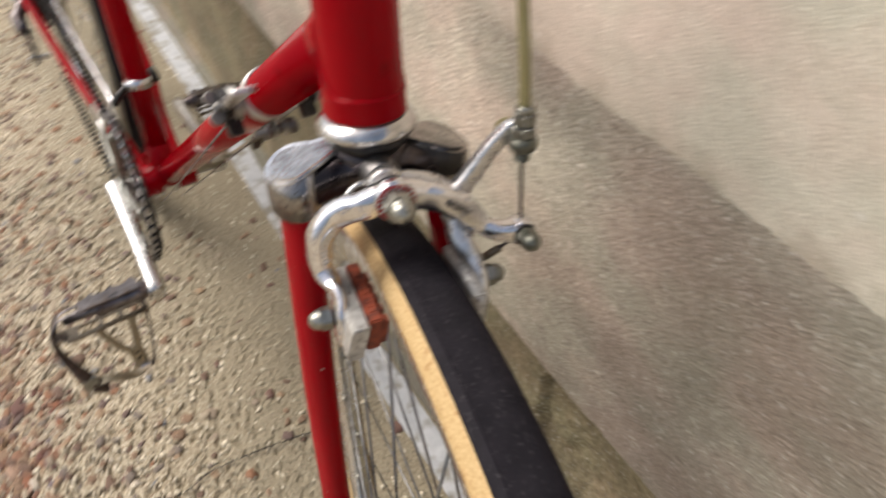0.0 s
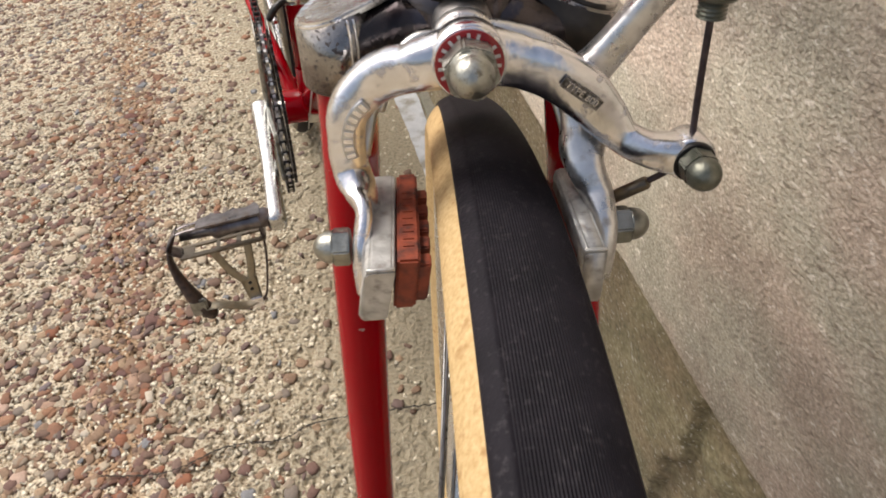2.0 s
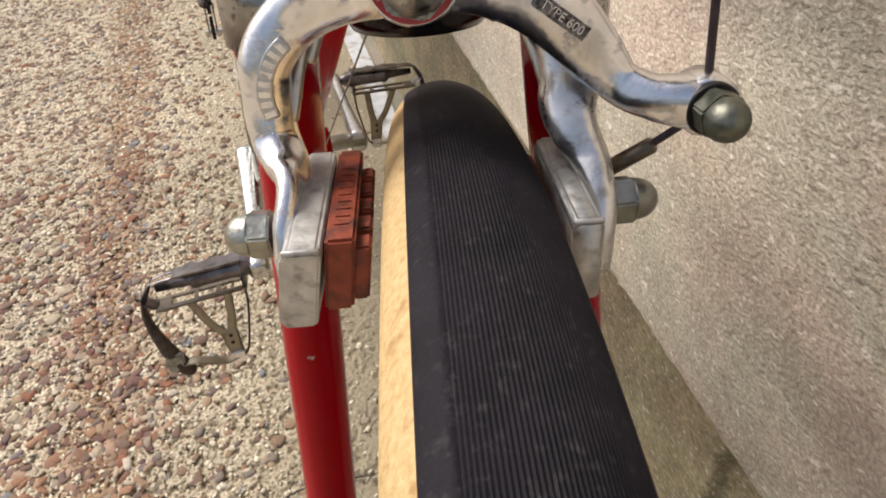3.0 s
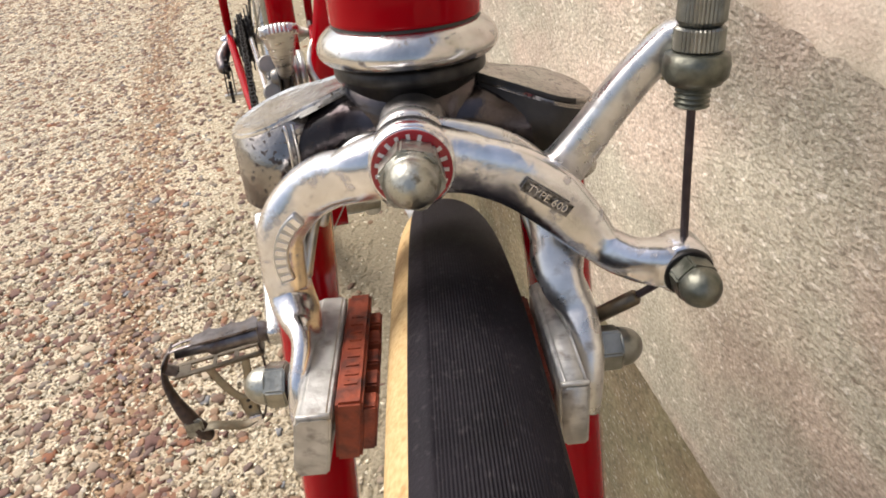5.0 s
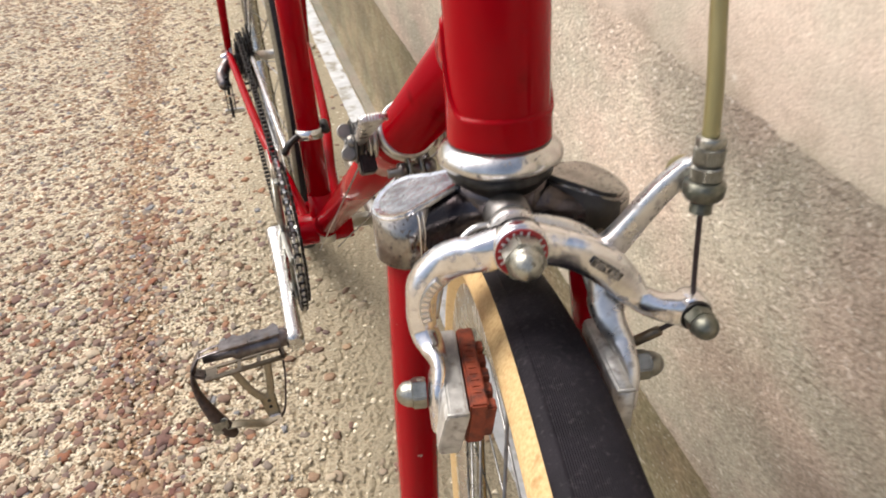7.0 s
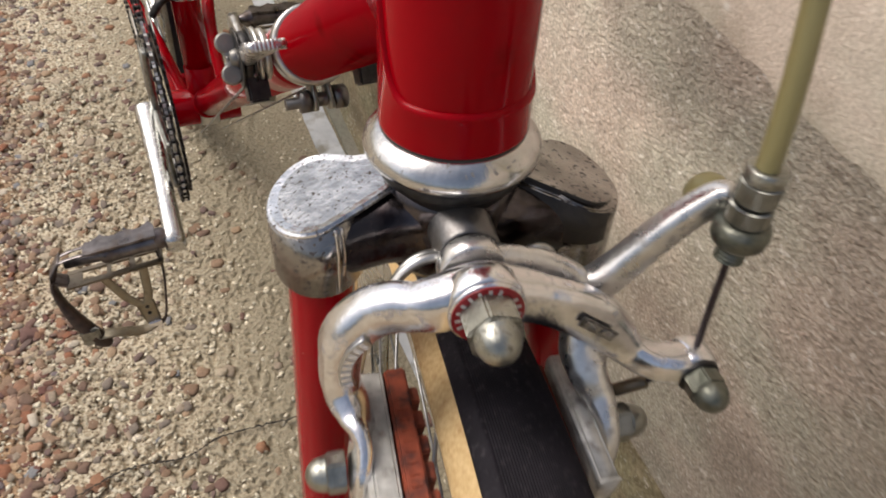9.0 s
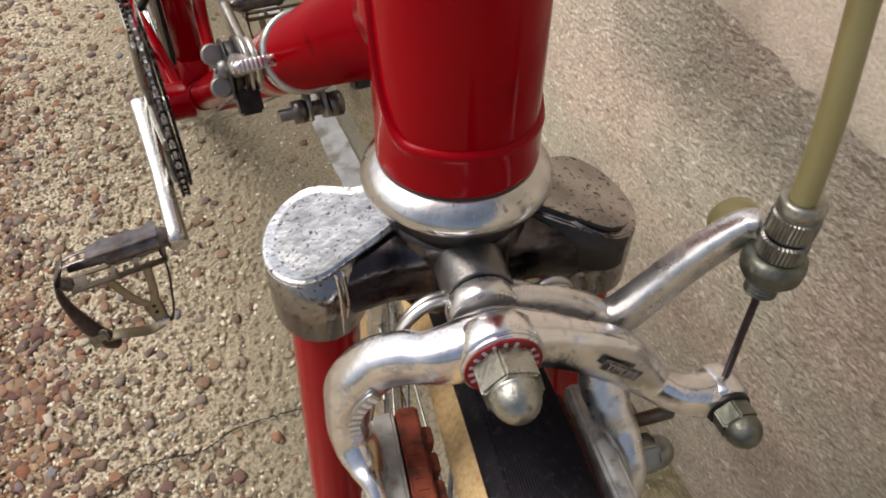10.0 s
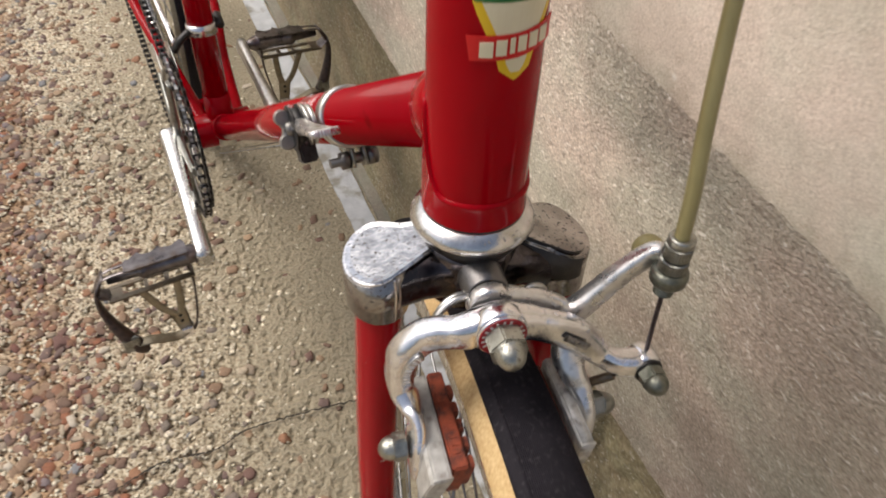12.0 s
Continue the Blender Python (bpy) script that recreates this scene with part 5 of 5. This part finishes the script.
part("derailleur_band", lathe([(0.0146, -0.006), (0.0166, -0.0055), (0.0166, 0.0055), (0.0146, 0.006)], 36, along(fd, SEAT_DIR)), CHROME, bicycle, "chromed front derailleur band", M=FR)
part("band_bolt", sweep([fd + Vector((0.020, -0.004, 0.002)), fd + Vector((0.020, 0.012, 0.006))], 0.005, seg=12, steps=1), STEEL_DARK, bicycle, M=FR)
arm_fd = sweep([fd + Vector((-0.014, -0.004, 0)), fd + Vector((-0.026, -0.008, -0.006)), fd + Vector((-0.034, -0.008, -0.018))], [(0.005, 0.004), (0.0055, 0.004), (0.0045, 0.004)], ref=(1, 0, 0), seg=14)
part("derailleur_arm", arm_fd, STEEL_DARK, bicycle, M=FR)
cg = bmesh.new()
for s in (-0.053, -0.037):
    sweep([fd + Vector((s, -0.030, -0.034)), fd + Vector((s, 0.010, -0.032)), fd + Vector((s, 0.055, -0.062))], [(0.012, 0.0009), (0.012, 0.0009), (0.008, 0.0009)], ref=(1, 0, 0), bm=cg, seg=10)
part("derailleur_cage", cg, ALLOY_DULL, bicycle, "bright front derailleur cage plates", M=FR)

# gear levers on the down tube
lv = DT_TOP + dt_dir * 0.150
side = Vector((1, 0, 0))
under = dt_dir.cross(side).normalized()
if under.z > 0:
    under = -under
band = lathe([(0.0146, -0.0055), (0.0160, -0.0055), (0.0160, 0.0055), (0.0146, 0.0055)], 40, along(lv, dt_dir))
part("lever_band", band, ALLOY_DULL, bicycle, "alloy clamp band for the gear levers", M=FR)
bolt_p = lv + under * 0.0215 + dt_dir * 0.0
for s in (-1, 1):
    part("clamp_ear", sweep([bolt_p - under * 0.006 + side * s * 0.003, bolt_p + under * 0.004 + side * s * 0.0035], [(0.0052, 0.0016), (0.0052, 0.0016)], ref=tuple(side), seg=12, steps=1), NUT_DARK, bicycle, M=FR)
bolt = lathe(mm((2.4, -15), (2.4, -9.5), (4.6, -9.3), (4.6, -5), (3.0, -4.8), (3.0, 5), (5.0, 5.2), (5.0, 10), (3.8, 11)), 18, along(bolt_p, side))
part("clamp_bolt", bolt, SPACER, bicycle, "small bolt under the tube", M=FR)
for s in (-1, 1):
    piv = lv + dt_dir * 0.0080 + side * s * 0.0165
    way = side * s
    part("lever_boss", lathe(mm((9.0, 0), (10.4, 0.8), (10.4, 2.6), (8.2, 3.0), (8.2, 3.8), (11.2, 4.0), (11.2, 5.2), (8.6, 5.6), (8.6, 6.2), (10.6, 6.4)), 32, along(piv, way)), ALLOY_DULL, bicycle, M=FR)
    part("lever_hub", lathe(mm((9.6, 6.4), (10.2, 7), (10.2, 11.0), (8.4, 11.8)), 32, along(piv, way)), STEEL_DARK, bicycle, M=FR)
    up_ = -under
    base = piv + way * 0.0090
    tip = base - dt_dir * 0.0615 - up_ * 0.0026 + side * s * 0.0016
    lev = sweep([base, base - dt_dir * 0.014, base.lerp(tip, 0.55), base.lerp(tip, 0.93), tip], mm((3.6, 6.0), (3.4, 4.0), (4.6, 2.8), (6.6, 2.0), (6.8, 1.9)), ref=tuple(up_), power=2.6, seg=20)
    for k in range(10):
        q = tip - dt_dir * (0.0006 - 0.00010 * abs(k - 4.5) ** 2) + side * (0.00135 * (k - 4.5))
        sweep([q - up_ * 0.0015, q + up_ * 0.0015], 0.00085, bm=lev, seg=8, steps=1)
    part("gear_lever", lev, ALLOY_WORN, bicycle, "polished alloy gear lever with scalloped tip", M=FR)
    wing = bmesh.new()
    lathe(mm((4.2, 11.6), (4.4, 12.0), (3.4, 14.8), (2.4, 15.4)), 20, along(piv, way), wing)
    lathe(mm((1.6, 15.2), (1.6, 16.6)), 12, along(piv, way), wing)
    for q in (-1, 1):
        ear = piv + way * 0.0155 + up_ * 0.0062 * q
        lathe(mm((3.4, -1.7), (4.1, -1.1), (4.2, 0), (4.1, 1.1), (3.4, 1.7)), 28, along(ear, dt_dir), wing)
        sweep([piv + way * 0.0130, ear - up_ * 0.002 * q], [(0.0032, 0.0018), (0.0028, 0.0016)], ref=tuple(dt_dir), bm=wing, seg=14, steps=2)
    part("wing_nut", wing, WING, bicycle, "grey zinc wing nut on the lever pivot", M=FR)
    stop = block(-0.0045, 0.0045, -0.0050, 0.0050, -0.0060, 0.0060, 0.0010)
    part("lever_stop", stop, STEEL_DARK, bicycle, M=FR @ along(piv + way * 0.0070 + under * 0.0125, under, dt_dir))
    for d_ in (0.0065, 0.0115):
        part("friction_washer", lathe(mm((11.4, d_ * 1000), (12.0, d_ * 1000 + 0.4), (11.4, d_ * 1000 + 0.9)), 32, along(piv, way)), STEEL_DARK, bicycle, M=FR)
# inner cables from the levers down the tube
for s in (-1, 1):
    part("gear_cable", sweep([lv + side * s * 0.024 + under * 0.008, BB + Vector((s * 0.012, -0.02, -0.021))], 0.0007, seg=6, steps=1, dome=False), SPOKE, bicycle, M=FR)
part("cable_guide", lathe([(0.0206, -0.010), (0.0222, -0.008), (0.0222, 0.008), (0.0206, 0.010)], 30, along(BB, (1, 0, 0))), ALLOY_DULL, bicycle, M=FR)


# pedals with hanging toe clips
def pedal(axle0, out, down, mirror=False):
    """axle0: where the axle leaves the crank; out: along the axle; down: from the back plate to the front plate."""
    a, g = Vector(out).normalized(), Vector(down).normalized()
    m = a.cross(g).normalized()
    if m.y > 0:
        m = -m
    M = Matrix((a, g, m)).transposed().to_4x4()
    M.translation = Vector(axle0)
    body = part("pedal", lathe(mm((4.5, -4), (6.0, 2), (10.5, 10), (10.5, 22), (9.6, 27), (9.6, 56), (10.5, 59), (9.6, 64), (6, 67), (4, 98)), 24, XAX), PEDAL, bicycle, "steel quill pedal with worn cage", M=M)
    # the rear plate is solid, its far edge cut into teeth
    rim_ = [(0.014, 0.0120), (0.014, -0.0080)]
    for x0 in (0.016, 0.038, 0.060):
        rim_ += [(x0, -0.0140), (x0 + 0.003, -0.0190), (x0 + 0.007, -0.0145), (x0 + 0.012, -0.0105), (x0 + 0.017, -0.0112)]
    rim_ += [(0.079, -0.0060), (0.079, 0.0100), (0.074, 0.0120)]
    part("cage_plate", prism(rim_, -0.0011, 0.0011, 0.0004, M=Matrix(((1, 0, 0, 0), (0, 0, 1, -0.010), (0, 1, 0, 0), (0, 0, 0, 1)))), PEDAL, body, "dark toothed cage plate", M=M)
    for z in (-0.0050, 0.0090):
        part("cage_rail", sweep([(0.076, -0.010, z), (0.092, -0.0095, z * 0.9), (0.102, -0.0070, z * 0.8)], [(0.0024, 0.0010)] * 3, ref=(0, 1, 0), seg=8, steps=3), PEDAL, body, M=M)
    for gy in (0.018,):
        plate = bmesh.new()
        # rails above and below, webs between the oblong openings
        for z, hz in ((-0.0110, 0.0034), (0.0108, 0.0042)):
            block(0.014, 0.102, gy - 0.0011, gy + 0.0011, z - hz, z + hz, 0.0005, bm=plate)
        for x0, x1 in ((0.014, 0.019), (0.040, 0.045), (0.062, 0.066), (0.088, 0.102)):
            block(x0, x1, gy - 0.0008, gy + 0.0008, -0.0085, 0.0085, 0.0003, bm=plate)
        part("cage_plate", plate, CAGE, body, "cage plate with oblong openings", M=M)
    for x, h in ((0.016, 0.029), (0.100, 0.031)):
        part("cage_side", sweep([(x, -0.009, 0), (x + (0.006 if x > 0.05 else 0), -0.003, 0), (x + (0.012 if x > 0.05 else 0), 0.008, 0.002), (x, 0.018, 0)], [(0.0012, 0.011)] * 4, ref=(0, 0, 1), seg=10, steps=5), PEDAL, body, M=M)
    # toe clip: a forked steel strip, then a band curling to the strap loop
    clip = bmesh.new()
    sweep([(0.034, 0.019, 0.010), (0.038, 0.050, 0.010), (0.043, 0.064, 0.010)], [(0.0042, 0.0008)] * 3, ref=(0, 0, 1), bm=clip, seg=8)
    sweep([(0.070, 0.019, 0.010), (0.058, 0.048, 0.010), (0.046, 0.064, 0.010)], [(0.0042, 0.0008)] * 3, ref=(0, 0, 1), bm=clip, seg=8)
    sweep([(0.044, 0.060, 0.010), (0.043, 0.078, 0.009), (0.042, 0.093, 0.006)], [(0.0090, 0.0009), (0.0078, 0.0009), (0.0066, 0.0009)], ref=(0, 0, 1), bm=clip, seg=8)
    sweep([(0.042, 0.092, 0.006), (0.054, 0.092, 0.010), (0.068, 0.084, 0.016), (0.080, 0.078, 0.018), (0.092, 0.078, 0.016)], [(0.0016, 0.0070), (0.0018, 0.0078), (0.0018, 0.0078), (0.0018, 0.0078), (0.0018, 0.0075)], ref=(0, 0, 1), bm=clip, seg=8)
    part("toe_clip", clip, BRASS_STEEL, body, "rusty steel toe clip hanging down", M=M)
    for ry in (0.066, 0.074):
        part("clip_rivet", lathe(mm((2.0, 0), (2.0, 0.8), (1.2, 1.3)), 12, Matrix.Translation((0.0435, ry, 0.0100))), STEEL_DARK, body, M=M)
    part("clip_tip", block(0.0355, 0.0485, 0.085, 0.098, 0.0030, 0.0125, 0.0012), ALLOY, body, "bright folded tip of the toe clip", M=M)
    strap = sweep([(0.020, 0.004, -0.004), (0.018, 0.030, 0.004), (0.024, 0.062, 0.010), (0.031, 0.086, 0.008), (0.039, 0.094, 0.006)], [(0.0012, 0.0042)] * 5, ref=(0, 0, 1), seg=8)
    part("toe_strap", strap, LEATHER, body, "thin dark leather toe strap", M=M)
    strap2 = sweep([(0.104, -0.004, 0.0), (0.113, 0.014, 0.004), (0.112, 0.034, 0.008), (0.104, 0.058, 0.014), (0.094, 0.080, 0.016), (0.088, 0.090, 0.014)], [(0.0024, 0.0072), (0.0028, 0.0078), (0.0040, 0.0080), (0.0070, 0.0086), (0.0082, 0.0086), (0.0056, 0.0070)], ref=(0, 0, 1), seg=10)
    part("toe_strap", strap2, LEATHER, body, "dark leather toe strap with buckle", M=M)
    part("strap_buckle", block(0.090, 0.107, 0.064, 0.082, 0.018, 0.024, 0.0018), NUT_DARK, body, M=M)


pe0 = Vector((-0.1845, 0.4685, 0.2960))
pedal(pe0, (-0.9775, -0.211, -0.03), (0.06, -0.29, -0.955))
lp = FR @ (lc1 + Vector((0.008, 0, 0)))
pedal(lp, FR.to_3x3() @ Vector((1, 0, 0)), (-0.05, -0.25, -0.96))

# ---- cracks ----

def crack(pts, width, seed):
    rnd = random.Random(seed)
    P, _ = spline(pts, [(0, 0)] * len(pts), 24)
    out = bmesh.new()
    prev = None
    for i, p in enumerate(P):
        wob = Vector((0.0035 * noise.noise((i * 0.9, seed, 0)), 0.0035 * noise.noise((i * 0.9, seed, 5)), 0))
        w = width * (0.35 + 0.9 * rnd.random())
        c = Vector((p[0], p[1], 0.0050)) + wob
        row = [out.verts.new(c + Vector((0, -w, 0))), out.verts.new(c + Vector((0, w, 0)))]
        if prev:
            out.faces.new((prev[0], row[0], row[1], prev[1]))
        prev = row
    bmesh.ops.recalc_face_normals(out, faces=out.faces)
    return out


# ---- pebbles in the cement, nearest last ----
def pebbles(name, count, region, size, mats, seed, label, density=None, sub=1, rough=0.10, sink=0.55):
    """Flattened worn stones set in the ground, one mesh; region(x, y) gives the chance of a stone there."""
    rng = np.random.default_rng(seed)
    ico = bmesh.new()
    bmesh.ops.create_icosphere(ico, subdivisions=sub, radius=1.0)
    base = np.array([v.co[:] for v in ico.verts])
    tri = np.array([[v.index for v in f.verts] for f in ico.faces])
    ico.free()
    x0, x1, y0, y1 = region
    n = count
    cx, cy = rng.uniform(x0, x1, n), rng.uniform(y0, y1, n)
    keep = cx < 0.150 - 0.21 * cy
    keep &= rng.uniform(0, 1, n) < np.clip((cx - x0) / 0.25, 0, 1)
    if y1 > 1.3:
        keep &= rng.uniform(0, 1, n) < np.clip((y1 - cy) / 0.4, 0, 1)
    if density is not None:
        keep &= rng.uniform(0, 1, n) < density(cx, cy)
    cx, cy = cx[keep], cy[keep]
    n = len(cx)
    s = size[0] + (size[1] - size[0]) * rng.beta(1.2, 3.0, n)
    el, fl = rng.uniform(0.45, 1.0, n), rng.uniform(0.26, 0.44, n)
    rot = rng.uniform(0, 2 * np.pi, n)
    lump = 1 + rough * rng.standard_normal((n, len(base)))
    V = np.sign(base)[None] * np.abs(base)[None] ** 0.68 * lump[:, :, None]
    V = V * np.stack([s, s * el, s * fl], 1)[:, None, :]
    c, sn = np.cos(rot)[:, None], np.sin(rot)[:, None]
    X = V[:, :, 0] * c - V[:, :, 1] * sn + cx[:, None]
    Y = V[:, :, 0] * sn + V[:, :, 1] * c + cy[:, None]
    Z = V[:, :, 2] + (-sink * s * fl)[:, None] + rng.uniform(-0.0008, 0.0008, n)[:, None]
    verts = np.stack([X, Y, Z], 2).reshape(-1, 3)
    faces = (tri[None] + (np.arange(n) * len(base))[:, None, None]).reshape(-1, 3)
    me = bpy.data.meshes.new(name)
    me.vertices.add(len(verts)), me.loops.add(faces.size), me.polygons.add(len(faces))
    me.vertices.foreach_set("co", verts.ravel())
    me.loops.foreach_set("vertex_index", faces.ravel().astype(np.int32))
    me.polygons.foreach_set("loop_start", np.arange(0, faces.size, 3, dtype=np.int32))
    me.polygons.foreach_set("use_smooth", np.ones(len(faces), dtype=bool))
    me.update()
    me.validate()
    me.materials.append(mats)
    ob = new(name, me)
    return tagged(ob, label, "pebbles", kind="stuff")


def pebble_material(name, tint=(1, 1, 1)):
    m = bpy.data.materials.new(name)
    m.use_nodes = True
    n, l = m.node_tree.nodes, m.node_tree.links
    b = n["Principled BSDF"]
    geo = n.new("ShaderNodeNewGeometry")
    r = n.new("ShaderNodeValToRGB")
    r.color_ramp.interpolation = "CONSTANT"
    stops = [(0.0, (0.352, 0.2992, 0.22)), (0.12, (0.2288, 0.1584, 0.1056)), (0.25, (0.1496, 0.1012, 0.0748)), (0.36, (0.2904, 0.2112, 0.1364)), (0.45, (0.1496, 0.0924, 0.0748)), (0.55, (0.1936, 0.132, 0.088)),
             (0.65, (0.1408, 0.1012, 0.088)), (0.73, (0.2552, 0.2112, 0.1584)), (0.81, (0.176, 0.1496, 0.1232)), (0.89, (0.2376, 0.132, 0.0792)), (0.95, (0.1848, 0.1892, 0.1936)), (0.98, (0.44, 0.396, 0.3168))]
    while len(r.color_ramp.elements) < len(stops):
        r.color_ramp.elements.new(0.5)
    for e, (p, c) in zip(r.color_ramp.elements, stops):
        e.position, e.color = p, (c[0] * tint[0], c[1] * tint[1], c[2] * tint[2], 1)
    l.new(geo.outputs["Random Per Island"], r.inputs["Fac"])
    pos = n.new("ShaderNodeTexCoord")
    t = n.new("ShaderNodeTexNoise")
    t.inputs["Scale"].default_value, t.inputs["Detail"].default_value = 350, 6
    l.new(pos.outputs["Object"], t.inputs["Vector"])
    shade = n.new("ShaderNodeMapRange")
    shade.inputs["To Min"].default_value, shade.inputs["To Max"].default_value = 0.65, 1.35
    l.new(t.outputs["Fac"], shade.inputs["Value"])
    mul = n.new("ShaderNodeMixRGB")
    mul.blend_type = "MULTIPLY"
    mul.inputs["Fac"].default_value = 1.0
    l.new(r.outputs["Color"], mul.inputs["Color1"]), l.new(shade.outputs[0], mul.inputs["Color2"])
    l.new(mul.outputs[0], b.inputs["Base Color"])
    b.inputs["Roughness"].default_value = 0.85
    b.inputs["Specular IOR Level"].default_value = 0.25
    return m


PEBBLE = pebble_material("mixed_pebbles", (1.20, 1.16, 1.14))
PEBBLE_RED = pebble_material("maroon_pebbles", (1.12, 0.88, 0.84))
CRUMB = material("worn_cement_crumbs", (0.48, 0.415, 0.295), (0.80, 0.722, 0.562), 0.9, 0.0, 300, 0.5, 900, island=0.22)
tagged(part("ground_crack", crack([(0.02, 0.40), (-0.10, 0.395), (-0.19, 0.385), (-0.232, 0.366), (-0.30, 0.362), (-0.37, 0.335), (-0.45, 0.337)], 0.0013, 3), CRACK, None), "thin irregular dark crack across the concrete", "crack", kind="structure")


def open_ground(x, y):
    """Fewer stones show in the strip beside the wall."""
    d = (0.15 - 0.21 * y) - x
    return np.clip((d - 0.20) / 0.34, 0.05, 0.92)


def rusty_ground(x, y):
    """A ragged band of maroon stones runs beside the wall."""
    d = np.abs(x + 0.2045 * y + 0.36 + 0.03 * np.sin(9 * y) + 0.02 * np.sin(31 * y))
    return np.clip(1 - d / 0.075, 0, 1)


def crumbly(x, y):
    """The cement is smoother and dusty beside the wall."""
    d = (0.15 - 0.21 * y) - x
    return np.clip((d - 0.10) / 0.36, 0.10, 1.0)


pebbles("pebbles", 9800, (-1.1, 0.15, 0.05, 1.25), (0.0040, 0.0125), PEBBLE, 1, "worn brown, maroon and grey pebbles set in cement", open_ground, 2, 0.15, 0.38)
pebbles("pebbles", 6500, (-0.8, -0.1, 0.05, 1.25), (0.0036, 0.0105), PEBBLE_RED, 5, "worn maroon pebbles along a rusty streak", rusty_ground, 2, 0.15, 0.4)


def outer_ground(x, y):
    """The larger stones lie bare further from the wall."""
    d = (0.15 - 0.21 * y) - x
    return np.clip((d - 0.36) / 0.22, 0.0, 1.0) * np.clip(1.15 - 0.85 * y, 0.12, 0.85)


pebbles("pebbles", 3200, (-1.6, -0.1, 0.05, 2.4), (0.0085, 0.0165), PEBBLE_RED, 9, "larger worn maroon stones bared in the cement", outer_ground, 2, 0.15)
pebbles("pebbles", 42000, (-1.9, 0.15, 1.25, 3.4), (0.0050, 0.0140), PEBBLE, 2, "worn brown, maroon and grey pebbles set in cement", open_ground, 1)
pebbles("cement_crumbs", 20000, (-1.0, 0.15, 0.05, 1.25), (0.0020, 0.0054), CRUMB, 3, "rough cream crumbs of worn cement on the driveway", crumbly, 1, 0.34, 0.35)
pebbles("cement_crumbs", 26000, (-1.6, 0.15, 1.25, 2.7), (0.0030, 0.0068), CRUMB, 4, "rough cream crumbs of worn cement on the driveway", crumbly, 1, 0.34, 0.35)
